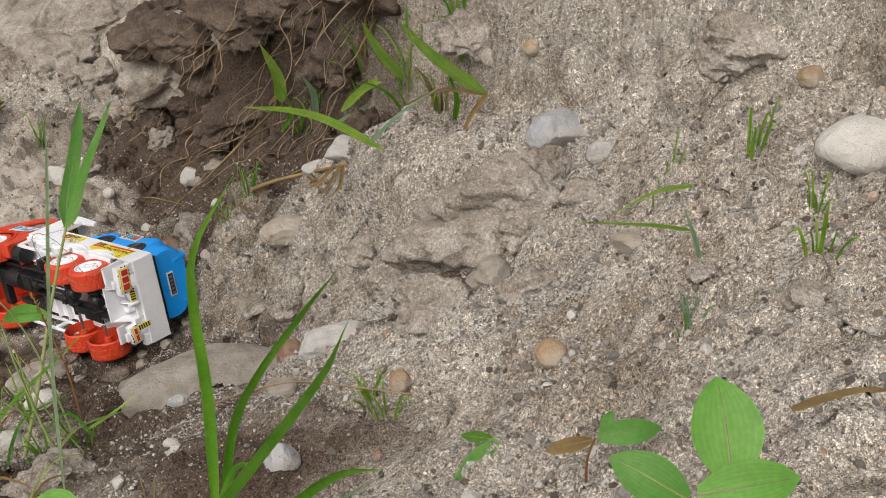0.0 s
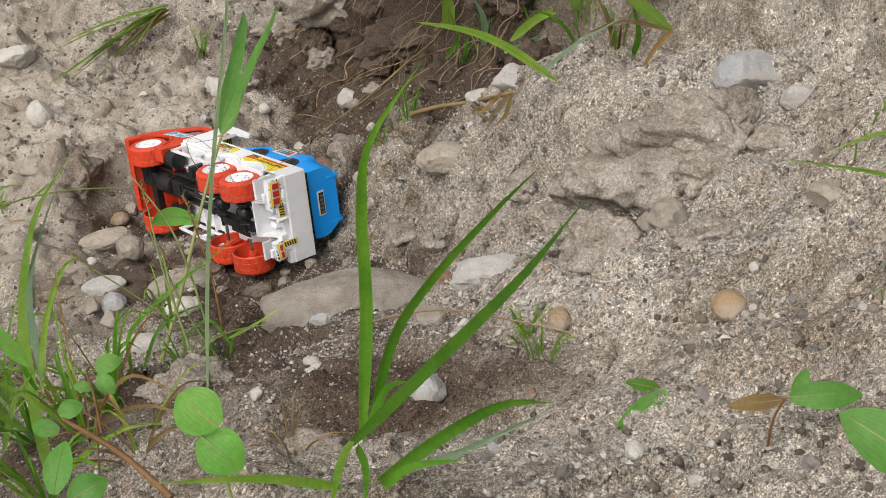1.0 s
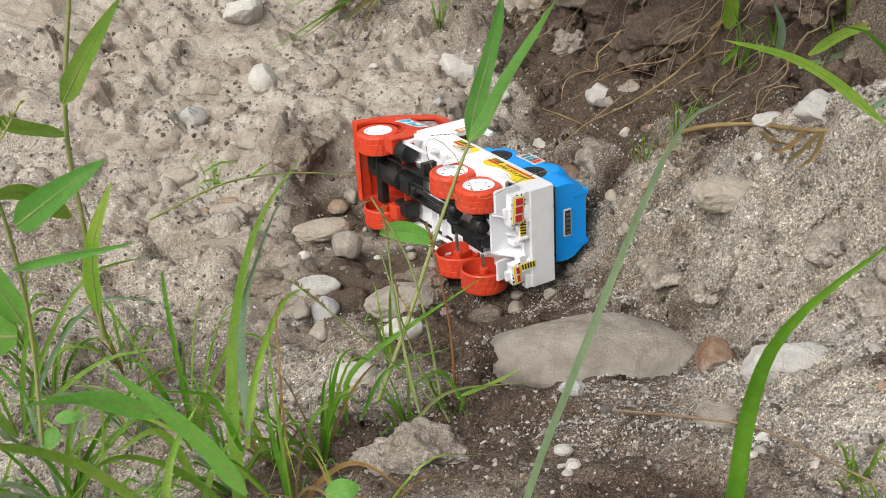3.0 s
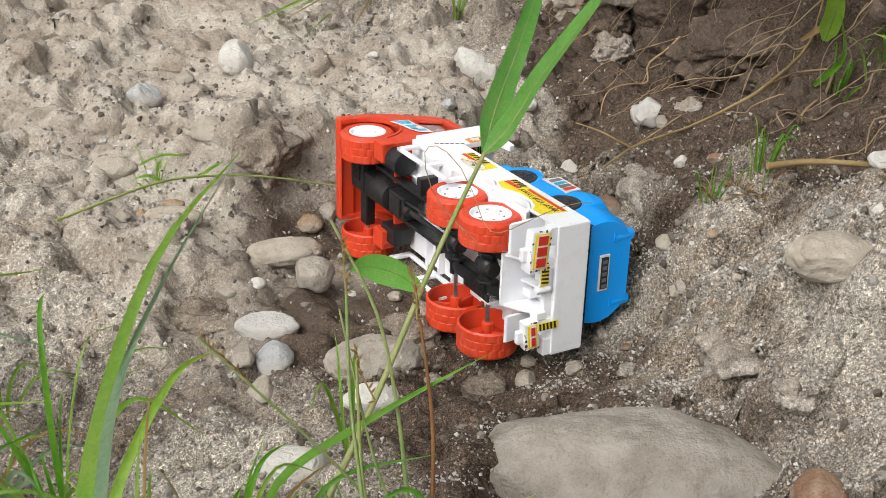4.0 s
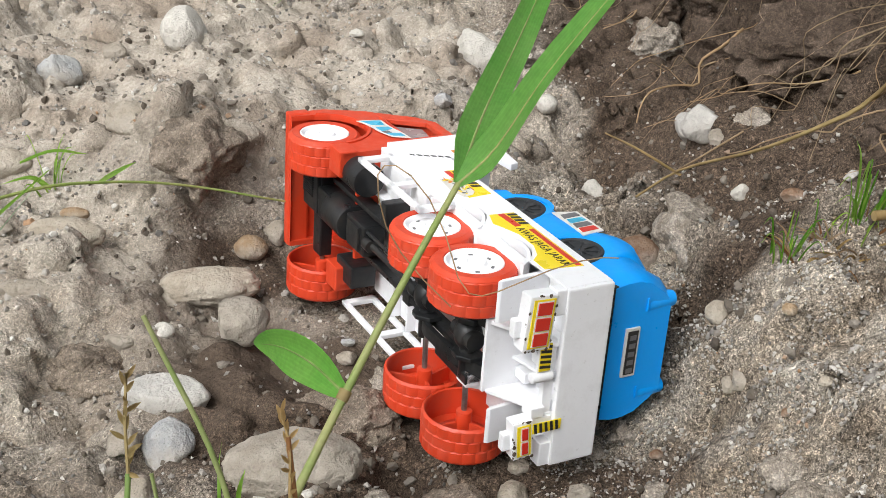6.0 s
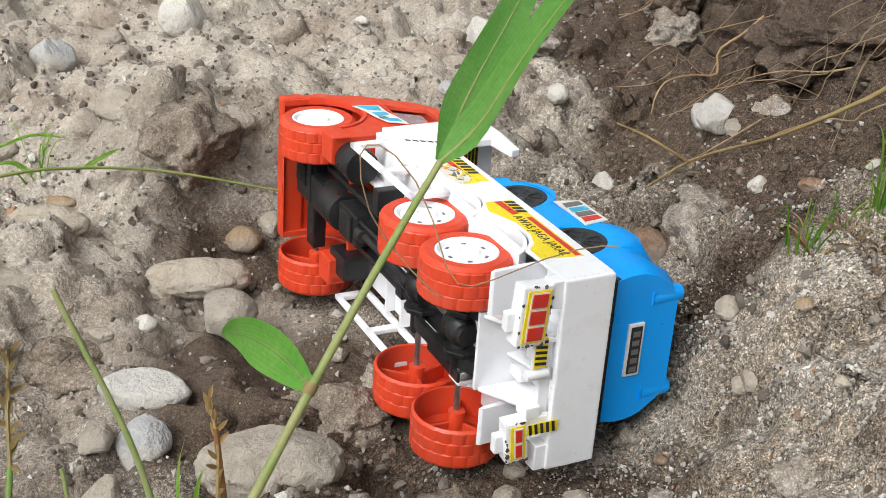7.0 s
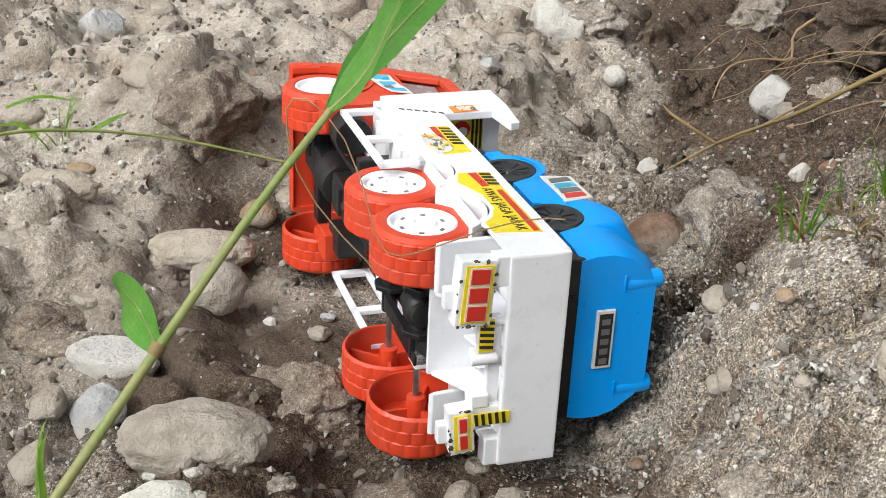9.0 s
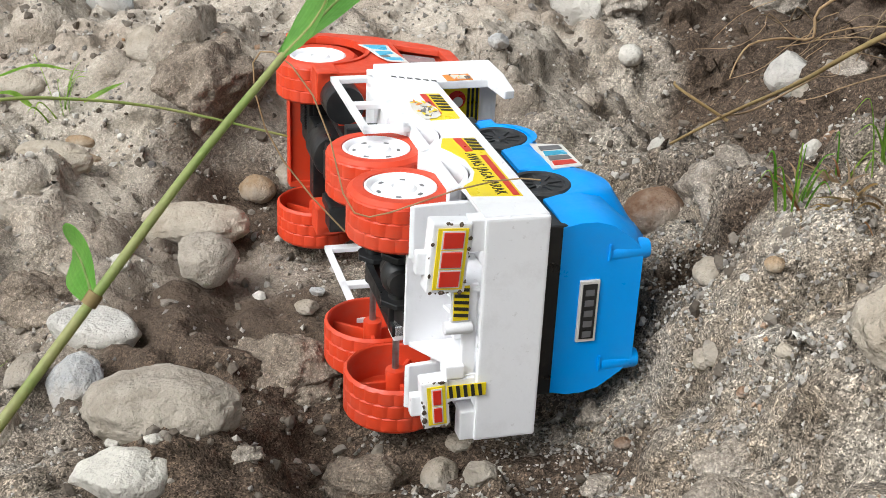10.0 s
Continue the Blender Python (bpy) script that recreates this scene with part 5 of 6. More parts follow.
def ribbon(points, width, shape="grass", fold=0.28, hint=(0.15, -0.6, 0.75), twist=0.0, count=16):
    """A folded blade along a line; shape sets how the width runs from the base to the tip."""
    line = bezier_line(points, count)
    bm = bmesh.new()
    across = bm.verts.layers.float.new("across")
    rows = []
    hint = Vector(hint)
    for k, p in enumerate(line):
        s = k / (count - 1)
        way = (line[min(k + 1, count - 1)] - line[max(k - 1, 0)]).normalized()
        side = way.cross(hint).normalized()
        side = Matrix.Rotation(twist * s, 3, way) @ side
        up = side.cross(way).normalized()
        if shape == "leaf":
            w = width * max(0.04, (math.sin(math.pi * min(1.0, s * 0.94 + 0.06)) ** 0.75))
        elif shape == "lance":
            w = width * max(0.03, min(1.0, 0.25 + s * 4.5) * (1 - s ** 2.6) ** 0.8)
        else:
            w = width * max(0.04, min(1.0, 0.55 + s * 3) * (1 - s ** 2.2))
        h = w / 2
        rows.append([bm.verts.new(p + side * (x * h) + up * (abs(x) * h * fold + lift)) for x, lift in ((-1, 0), (-0.5, -h * 0.04), (0, 0), (0.5, -h * 0.04), (1, 0))])
        for v, x in zip(rows[-1], (-1, -0.5, 0, 0.5, 1)):
            v[across] = x
    for a, b in zip(rows, rows[1:]):
        for j in range(4):
            bm.faces.new((a[j], a[j + 1], b[j + 1], b[j]))
    thick = bmesh.ops.solidify(bm, geom=bm.faces[:], thickness=0.00022)
    return bm


def tube(points, r0, r1, count=20, sides=7):
    line = bezier_line(points, count)
    bm = bmesh.new()
    rings = []
    for k, p in enumerate(line):
        way = (line[min(k + 1, count - 1)] - line[max(k - 1, 0)]).normalized()
        a = way.orthogonal().normalized()
        if rings:
            a = (last - way * last.dot(way)).normalized()
        last = a
        b = way.cross(a)
        r = r0 + (r1 - r0) * k / (count - 1)
        rings.append([bm.verts.new(p + (a * math.cos(2 * math.pi * j / sides) + b * math.sin(2 * math.pi * j / sides)) * r) for j in range(sides)])
    for p, q in zip(rings, rings[1:]):
        for j in range(sides):
            bm.faces.new((p[j], p[(j + 1) % sides], q[(j + 1) % sides], q[j]))
    bm.faces.new(rings[0][::-1])
    bm.faces.new(rings[-1])
    return bm


GREENS = {"grass": GRASS, "dark": GRASS_DARK, "grey": GRASS_GREY, "leaf": LEAF, "midrib": STEM_GREEN, "straw": STRAW, "red": STEM_RED, "stem": STEM_GREEN, "root": ROOT}
_prng = random.Random(77)


def plant(name, label, category, x, y, group=""):
    ob = tagged(new(name), label, category, group)
    ob.matrix_basis = pose(x, y, top(x, y))
    return ob


def _into(parent, points):
    o = parent.matrix_basis.translation
    return [Vector(p) - o for p in points]


def blade(parent, points, width, colour="grass", shape="grass", name="blade", fold=0.28, hint=None):
    h = hint or (_prng.uniform(-0.35, 0.45), -0.65, 0.6 + _prng.uniform(-0.3, 0.3))
    ob = part(name, ribbon(_into(parent, points), width, shape, fold, h, _prng.uniform(-0.5, 0.5)), GREENS[colour], parent)
    if shape != "grass" and width > 0.006:
        rib = bezier_line(_into(parent, points), 12)
        smooth(part("midrib", tube(rib[:-1], min(0.0006, width * 0.045), 0.0001, 16, 6), GREENS["midrib"], ob, "pale midrib"), 80)
    return smooth(ob, 60)


def stalk(parent, points, r0, r1, colour="stem", name="stem"):
    return smooth(part(name, tube(_into(parent, points), r0, r1), GREENS[colour], parent), 80)


def spike(parent, points, colour="straw"):
    """A seed head: small husks set along a line."""
    points = [Vector(q) for q in points]
    line = bezier_line(points, 16)
    o = parent.matrix_basis.translation
    bm = tube([p - o for p in points], 0.0004, 0.0003, 12, 5)
    for k, p in enumerate(line):
        way = Vector((_prng.uniform(-1, 1), _prng.uniform(-1, 1), _prng.uniform(0.2, 1.4))).normalized()
        join(bm, ribbon([p - o, p - o + way * 0.0016, p - o + way * 0.0034], 0.0010, "leaf", 0.3, count=5))
    return part("seed_head", bm, GREENS[colour], parent)


def round_leaf(parent, centre, length, width, face, lean, colour="leaf"):
    """One oval leaf: centre, size, the way its face looks and the way its tip points."""
    c, n, d = Vector(centre), Vector(face).normalized(), Vector(lean)
    d = (d - n * d.dot(n)).normalized()
    pts = [c - d * length / 2, c - d * length / 6 + n * 0.001, c + d * length / 6 + n * 0.001, c + d * length / 2 - n * length * 0.08]
    ob = part("leaf", ribbon(_into(parent, pts), width, "leaf", 0.16, tuple(n), 0.0, 18), GREENS[colour], parent)
    smooth(part("midrib", tube(bezier_line(_into(parent, pts), 12)[:-1], min(0.0005, width * 0.03), 0.0001, 16, 6), GREENS["midrib"], ob, "pale midrib"), 80)
    return smooth(ob, 60)


def tuft(x, y, count, height, width, colours, spread=0.5, lean=(0, 0), seed=1, label="", name="grass_tuft"):
    """A small tuft of blades that arch out from one root."""
    rng = random.Random(seed)
    ob = plant(name, label or "tuft of thin green grass on the soil", "grass", x, y, "grass tufts")
    for _ in range(count):
        a, r = rng.uniform(0, 2 * math.pi), rng.uniform(0, 0.008)
        h, out = height * rng.uniform(0.5, 1.1), height * spread * rng.uniform(0.3, 1.2)
        b = Vector((x + r * math.cos(a), y + r * math.sin(a), 0))
        b.z = top(b.x, b.y) - 0.003
        dx, dy = math.cos(a) * out + lean[0] * height, math.sin(a) * out + lean[1] * height
        droop = rng.uniform(0.55, 1.0)
        pts = [b, b + Vector((dx * 0.25, dy * 0.25, h * 0.5)), b + Vector((dx * 0.65, dy * 0.65, h * 0.88)), b + Vector((dx * 1.1, dy * 1.1, h * droop))]
        blade(ob, pts, width * rng.uniform(0.6, 1.2), rng.choice(colours))
    return ob


broad_grass = plant("grass_clump", "bright green clump of broad arching grass blades", "grass", -0.035, 0.379)
blade(broad_grass, [(-0.041, 0.395, 0.449), (-0.042, 0.416, 0.499), (-0.043, 0.424, 0.541), (-0.037, 0.422, 0.573), (-0.017, 0.424, 0.607)], 0.0052, "dark")
blade(broad_grass, [(-0.039, 0.398, 0.450), (-0.026, 0.397, 0.504), (-0.007, 0.384, 0.547), (0.018, 0.371, 0.591), (0.036, 0.348, 0.627)], 0.0040, "dark")
blade(broad_grass, [(-0.042, 0.387, 0.456), (0.001, 0.352, 0.540), (0.038, 0.308, 0.621), (0.062, 0.250, 0.695)], 0.0046, "dark")
blade(broad_grass, [(-0.027, 0.373, 0.454), (-0.001, 0.380, 0.480), (0.019, 0.378, 0.501), (0.038, 0.368, 0.517)], 0.0051, "dark")
blade(broad_grass, [(-0.037, 0.393, 0.459), (-0.029, 0.396, 0.479), (-0.019, 0.390, 0.492)], 0.0050, "dark")
blade(broad_grass, [(-0.023, 0.376, 0.455), (0.007, 0.378, 0.476), (0.036, 0.380, 0.501)], 0.0028, "grey")
blade(broad_grass, [(-0.042, 0.388, 0.457), (-0.041, 0.369, 0.461), (-0.037, 0.347, 0.463)], 0.0050, "grass")
blade(broad_grass, [(-0.038, 0.362, 0.461), (-0.062, 0.347, 0.477), (-0.092, 0.324, 0.493)], 0.0040, "grass")
blade(broad_grass, [(-0.023, 0.366, 0.460), (-0.012, 0.368, 0.472), (0.008, 0.368, 0.481)], 0.0036, "dark")
blade(broad_grass, [(-0.040, 0.387, 0.455), (-0.029, 0.366, 0.468), (-0.021, 0.339, 0.478)], 0.0041, "dark")
tall_blade = plant("grass_stalk", "single tall bluish grass blade", "grass", -0.089, 0.370)
blade(tall_blade, [(-0.090, 0.372, 0.488), (-0.082, 0.375, 0.544), (-0.070, 0.371, 0.596), (-0.055, 0.368, 0.656), (-0.041, 0.343, 0.687)], 0.0022, "grey")
clover_plant = plant("clover_plant", "low plant with round bright green leaves", "plant", -0.078, 0.345)
round_leaf(clover_plant, (-0.091, 0.364, 0.487), 0.0194, 0.0180, (0.25, -0.71, 1.00), (-0.83, 0.18, 0.52), "leaf")
round_leaf(clover_plant, (-0.080, 0.356, 0.476), 0.0194, 0.0174, (0.25, -0.71, 1.00), (0.83, -0.18, -0.52), "leaf")
stalk(clover_plant, [(-0.074, 0.346, 0.462), (-0.083, 0.358, 0.476), (-0.088, 0.361, 0.483)], 0.00072, 0.00043, "stem")
vine_plant = plant("leafy_vine", "reddish creeping stem with small oval green leaves", "plant", -0.164, 0.373)
round_leaf(vine_plant, (-0.173, 0.381, 0.415), 0.0226, 0.0123, (0.25, -0.71, 1.00), (0.01, 0.68, 0.74), "leaf")
round_leaf(vine_plant, (-0.160, 0.378, 0.407), 0.0172, 0.0148, (0.25, -0.71, 1.00), (0.75, 0.57, 0.34), "leaf")
round_leaf(vine_plant, (-0.181, 0.444, 0.413), 0.0126, 0.0090, (0.25, -0.71, 1.00), (0.84, 0.49, 0.21), "leaf")
round_leaf(vine_plant, (-0.180, 0.437, 0.407), 0.0116, 0.0079, (0.25, -0.71, 1.00), (0.74, -0.30, -0.61), "leaf")
round_leaf(vine_plant, (-0.192, 0.423, 0.402), 0.0116, 0.0090, (0.25, -0.71, 1.00), (0.84, 0.49, 0.21), "leaf")
round_leaf(vine_plant, (-0.200, 0.412, 0.399), 0.0132, 0.0084, (0.25, -0.71, 1.00), (-0.97, -0.18, 0.18), "leaf")
round_leaf(vine_plant, (-0.189, 0.432, 0.408), 0.0095, 0.0053, (0.25, -0.71, 1.00), (-0.97, -0.18, 0.18), "leaf")
stalk(vine_plant, [(-0.121, 0.378, 0.413), (-0.143, 0.387, 0.421), (-0.161, 0.392, 0.426), (-0.176, 0.396, 0.428)], 0.00157, 0.00094, "red")
stalk(vine_plant, [(-0.169, 0.409, 0.406), (-0.180, 0.426, 0.411), (-0.189, 0.437, 0.412)], 0.00078, 0.00047, "red")
stalk(vine_plant, [(-0.179, 0.434, 0.403), (-0.174, 0.415, 0.406), (-0.162, 0.391, 0.403)], 0.00064, 0.00039, "red")
bean_plant = plant("bean_seedling", "broad-leaved seedling with three large oval leaves", "plant", 0.159, 0.378)
round_leaf(bean_plant, (0.150, 0.312, 0.605), 0.0289, 0.0203, (0.11, -0.78, 0.97), (-0.12, 0.61, 0.78), "leaf")
round_leaf(bean_plant, (0.130, 0.309, 0.586), 0.0250, 0.0142, (0.11, -0.78, 0.97), (-0.88, 0.22, 0.43), "leaf")
round_leaf(bean_plant, (0.157, 0.300, 0.595), 0.0293, 0.0146, (0.11, -0.78, 0.97), (0.97, 0.21, 0.09), "leaf")
stalk(bean_plant, [(0.148, 0.311, 0.564), (0.147, 0.311, 0.580), (0.147, 0.307, 0.593)], 0.00077, 0.00046, "stem")
torn_plant = plant("weed_seedling", "small weed with torn dark and green leaves", "plant", 0.114, 0.419)
round_leaf(torn_plant, (0.131, 0.443, 0.464), 0.0285, 0.0109, (0.17, -0.75, 0.99), (0.97, 0.24, 0.03), "leaf")
round_leaf(torn_plant, (0.105, 0.439, 0.458), 0.0213, 0.0066, (0.17, -0.75, 0.99), (-0.95, -0.29, -0.10), "straw")
stalk(torn_plant, [(0.113, 0.439, 0.431), (0.113, 0.441, 0.447), (0.116, 0.441, 0.461)], 0.00072, 0.00043, "red")
round_leaf(torn_plant, (0.121, 0.446, 0.466), 0.0119, 0.0057, (0.17, -0.75, 0.99), (0.41, 0.64, 0.65), "leaf")
weed = plant("weed_seedling", "small weed with narrow green leaves", "plant", 0.070, 0.438)
round_leaf(weed, (0.059, 0.485, 0.394), 0.0300, 0.0093, (0.17, -0.75, 0.99), (-0.69, -0.55, -0.47), "leaf")
round_leaf(weed, (0.081, 0.491, 0.384), 0.0152, 0.0066, (0.17, -0.75, 0.99), (0.42, -0.53, -0.74), "leaf")
round_leaf(weed, (0.058, 0.501, 0.394), 0.0166, 0.0061, (0.17, -0.75, 0.99), (-0.98, -0.07, 0.17), "dark")
reed = plant("reed_plant", "tall green stem with long lance-shaped leaves", "plant", -0.314, 0.686)
stalk(reed, [(-0.312, 0.686, 0.149), (-0.312, 0.735, 0.177), (-0.317, 0.789, 0.201), (-0.319, 0.826, 0.219), (-0.321, 0.863, 0.234)], 0.0017, 0.0011, "stem")
stalk(reed, [(-0.317, 0.787, 0.200), (-0.317, 0.790, 0.202)], 0.0021, 0.0021, "straw", "stem_node")
blade(reed, [(-0.321, 0.863, 0.234), (-0.334, 0.903, 0.233), (-0.349, 0.961, 0.232), (-0.364, 1.019, 0.235), (-0.382, 1.068, 0.225)], 0.0138, "leaf", "lance", "leaf")
blade(reed, [(-0.321, 0.863, 0.234), (-0.312, 0.871, 0.248), (-0.299, 0.878, 0.280), (-0.279, 0.891, 0.320), (-0.267, 0.889, 0.345)], 0.0138, "leaf", "lance", "leaf")
blade(reed, [(-0.317, 0.789, 0.201), (-0.336, 0.798, 0.196), (-0.355, 0.806, 0.186), (-0.374, 0.815, 0.169)], 0.0151, "leaf", "leaf", "leaf")
long_grass = plant("grass_clump", "clump of long striped green grass blades", "grass", -0.268, 0.482)
blade(long_grass, [(-0.268, 0.481, 0.245), (-0.315, 0.544, 0.251), (-0.356, 0.611, 0.263), (-0.382, 0.684, 0.278), (-0.390, 0.754, 0.281)], 0.0088, "grass")
blade(long_grass, [(-0.310, 0.552, 0.264), (-0.351, 0.615, 0.270), (-0.376, 0.678, 0.270), (-0.391, 0.752, 0.279)], 0.0071, "grey")
blade(long_grass, [(-0.309, 0.547, 0.260), (-0.322, 0.584, 0.278), (-0.325, 0.620, 0.293), (-0.322, 0.640, 0.290)], 0.0042, "grass")
blade(long_grass, [(-0.300, 0.461, 0.277), (-0.312, 0.494, 0.306), (-0.309, 0.521, 0.325)], 0.0051, "grass")
blade(long_grass, [(-0.301, 0.476, 0.287), (-0.334, 0.465, 0.329), (-0.351, 0.445, 0.357), (-0.359, 0.424, 0.379)], 0.0055, "grass")
blade(long_grass, [(-0.279, 0.420, 0.318), (-0.290, 0.425, 0.355), (-0.300, 0.418, 0.385)], 0.0062, "grass")
blade(long_grass, [(-0.277, 0.378, 0.372), (-0.280, 0.396, 0.385), (-0.282, 0.409, 0.394)], 0.0069, "grass")
blade(long_grass, [(-0.267, 0.400, 0.352), (-0.272, 0.408, 0.373), (-0.274, 0.411, 0.391)], 0.0043, "grass")
blade(long_grass, [(-0.235, 0.329, 0.449), (-0.234, 0.319, 0.477), (-0.234, 0.308, 0.505)], 0.0054, "grass")
blade(long_grass, [(-0.289, 0.447, 0.288), (-0.303, 0.445, 0.322), (-0.312, 0.438, 0.351)], 0.0042, "grey")
blade(long_grass, [(-0.334, 0.387, 0.336), (-0.322, 0.409, 0.340), (-0.301, 0.440, 0.345)], 0.0035, "dark")
blade(long_grass, [(-0.312, 0.509, 0.275), (-0.328, 0.509, 0.307), (-0.337, 0.481, 0.314)], 0.0045, "grass")
blade(long_grass, [(-0.302, 0.535, 0.275), (-0.318, 0.540, 0.303), (-0.338, 0.523, 0.318)], 0.0040, "dark")
blade(long_grass, [(-0.301, 0.491, 0.270), (-0.307, 0.519, 0.280), (-0.305, 0.544, 0.284)], 0.0040, "grass")
blade(long_grass, [(-0.296, 0.623, 0.201), (-0.302, 0.644, 0.222), (-0.278, 0.678, 0.240), (-0.245, 0.715, 0.260)], 0.0045, "dark")
blade(long_grass, [(-0.297, 0.593, 0.206), (-0.307, 0.606, 0.221), (-0.282, 0.640, 0.237)], 0.0037, "grass")
blade(long_grass, [(-0.293, 0.504, 0.274), (-0.315, 0.497, 0.301), (-0.332, 0.479, 0.319), (-0.335, 0.449, 0.319)], 0.0041, "grass")
seed_grass = plant("seeding_grass", "thin grass stems with small brown seed heads", "grass", -0.271, 0.659)
stalk(seed_grass, [(-0.254, 0.664, 0.202), (-0.272, 0.686, 0.240), (-0.289, 0.700, 0.273), (-0.313, 0.707, 0.306)], 0.00094, 0.00057, "stem")
stalk(seed_grass, [(-0.247, 0.670, 0.204), (-0.258, 0.689, 0.241), (-0.277, 0.709, 0.287)], 0.00094, 0.00057, "red")
stalk(seed_grass, [(-0.256, 0.660, 0.199), (-0.290, 0.657, 0.235), (-0.338, 0.650, 0.280)], 0.00075, 0.00045, "stem")
stalk(seed_grass, [(-0.245, 0.656, 0.191), (-0.271, 0.667, 0.226), (-0.300, 0.690, 0.279)], 0.00076, 0.00045, "stem")
stalk(seed_grass, [(-0.258, 0.648, 0.189), (-0.273, 0.660, 0.221), (-0.288, 0.682, 0.264)], 0.00094, 0.00057, "stem")
spike(seed_grass, [(-0.320, 0.656, 0.258), (-0.329, 0.654, 0.269), (-0.338, 0.650, 0.280)])
spike(seed_grass, [(-0.272, 0.702, 0.276), (-0.276, 0.708, 0.285), (-0.280, 0.711, 0.291)])
spike(seed_grass, [(-0.276, 0.676, 0.252), (-0.285, 0.680, 0.261), (-0.289, 0.684, 0.267)], "straw")
blade(seed_grass, [(-0.237, 0.661, 0.205), (-0.255, 0.668, 0.219), (-0.270, 0.653, 0.213)], 0.0030, "dark")
blade(seed_grass, [(-0.242, 0.662, 0.208), (-0.223, 0.678, 0.214), (-0.211, 0.689, 0.220)], 0.0026, "grass")
blade(seed_grass, [(-0.290, 0.629, 0.203), (-0.283, 0.656, 0.222), (-0.252, 0.680, 0.230)], 0.0026, "dark")
blade(seed_grass, [(-0.291, 0.610, 0.189), (-0.310, 0.631, 0.216), (-0.313, 0.653, 0.237)], 0.0030, "dark")
blade(seed_grass, [(-0.299, 0.606, 0.190), (-0.308, 0.620, 0.206), (-0.301, 0.639, 0.217)], 0.0034, "dark")
blade(seed_grass, [(-0.262, 0.641, 0.200), (-0.246, 0.663, 0.211), (-0.206, 0.684, 0.214)], 0.0023, "stem")
left_reed = plant("reed_plant", "leafy green reed with a thin seed stalk", "plant", -0.291, 0.423)
stalk(left_reed, [(-0.296, 0.420, 0.413), (-0.296, 0.433, 0.460), (-0.294, 0.437, 0.504), (-0.291, 0.435, 0.543), (-0.287, 0.436, 0.591)], 0.00085, 0.00051, "stem")
blade(left_reed, [(-0.287, 0.435, 0.512), (-0.274, 0.441, 0.523), (-0.257, 0.452, 0.536)], 0.0107, "leaf", "lance")
blade(left_reed, [(-0.278, 0.417, 0.487), (-0.286, 0.417, 0.511), (-0.294, 0.421, 0.541)], 0.0102, "leaf", "lance")
blade(left_reed, [(-0.285, 0.426, 0.501), (-0.266, 0.433, 0.507), (-0.244, 0.442, 0.513)], 0.0033, "leaf", "lance")
blade(left_reed, [(-0.233, 0.422, 0.455), (-0.248, 0.409, 0.470), (-0.260, 0.391, 0.481)], 0.0070, "leaf", "lance")
blade(left_reed, [(-0.202, 0.418, 0.432), (-0.217, 0.418, 0.455), (-0.242, 0.413, 0.484)], 0.0070, "leaf", "lance")
blade(left_reed, [(-0.269, 0.402, 0.467), (-0.283, 0.400, 0.493), (-0.288, 0.392, 0.507)], 0.0051, "leaf", "lance")
blade(left_reed, [(-0.286, 0.376, 0.462), (-0.286, 0.378, 0.478), (-0.287, 0.377, 0.494)], 0.0102, "leaf", "lance")
spike(left_reed, [(-0.286, 0.430, 0.541), (-0.283, 0.439, 0.548), (-0.280, 0.447, 0.556)], "stem")
spike(left_reed, [(-0.292, 0.436, 0.555), (-0.290, 0.436, 0.573), (-0.287, 0.436, 0.591)], "stem")
left_reed_far = plant("reed_plant", "pale green reed stem with drooping leaves", "plant", -0.397, 0.557)
stalk(left_reed_far, [(-0.397, 0.557, 0.300), (-0.399, 0.568, 0.366), (-0.397, 0.575, 0.429), (-0.384, 0.589, 0.500)], 0.00165, 0.00099, "stem")
blade(left_reed_far, [(-0.391, 0.571, 0.444), (-0.374, 0.577, 0.471), (-0.354, 0.585, 0.500)], 0.0105, "grass", "lance")
blade(left_reed_far, [(-0.399, 0.576, 0.420), (-0.404, 0.554, 0.438), (-0.410, 0.533, 0.460)], 0.0095, "grass", "lance")
blade(left_reed_far, [(-0.391, 0.553, 0.324), (-0.390, 0.561, 0.361), (-0.379, 0.575, 0.398)], 0.0113, "grass", "lance")
blade(left_reed_far, [(-0.402, 0.565, 0.376), (-0.409, 0.549, 0.402), (-0.412, 0.525, 0.416)], 0.0098, "grass", "lance")
shade_plant = plant("broad_leaf_plant", "low plant with broad bluish-green leaves", "plant", -0.276, 0.380)
round_leaf(shade_plant, (-0.266, 0.386, 0.514), 0.0307, 0.0180, (0.32, -0.67, 1.02), (-0.90, -0.43, 0.00), "dark")
round_leaf(shade_plant, (-0.269, 0.370, 0.503), 0.0198, 0.0165, (0.32, -0.67, 1.02), (-0.36, 0.56, 0.74), "dark")
round_leaf(shade_plant, (-0.285, 0.378, 0.433), 0.0246, 0.0152, (0.32, -0.67, 1.02), (-0.90, -0.00, 0.43), "leaf")
round_leaf(shade_plant, (-0.275, 0.397, 0.409), 0.0229, 0.0132, (0.32, -0.67, 1.02), (0.88, 0.48, 0.06), "dark")
round_leaf(shade_plant, (-0.305, 0.432, 0.399), 0.0093, 0.0071, (0.32, -0.67, 1.02), (-0.04, 0.69, 0.72), "leaf")
round_leaf(shade_plant, (-0.302, 0.441, 0.403), 0.0114, 0.0054, (0.32, -0.67, 1.02), (0.88, 0.48, 0.06), "leaf")
stalk(shade_plant, [(-0.281, 0.383, 0.463), (-0.273, 0.382, 0.485), (-0.267, 0.378, 0.508)], 0.00080, 0.00048, "stem")
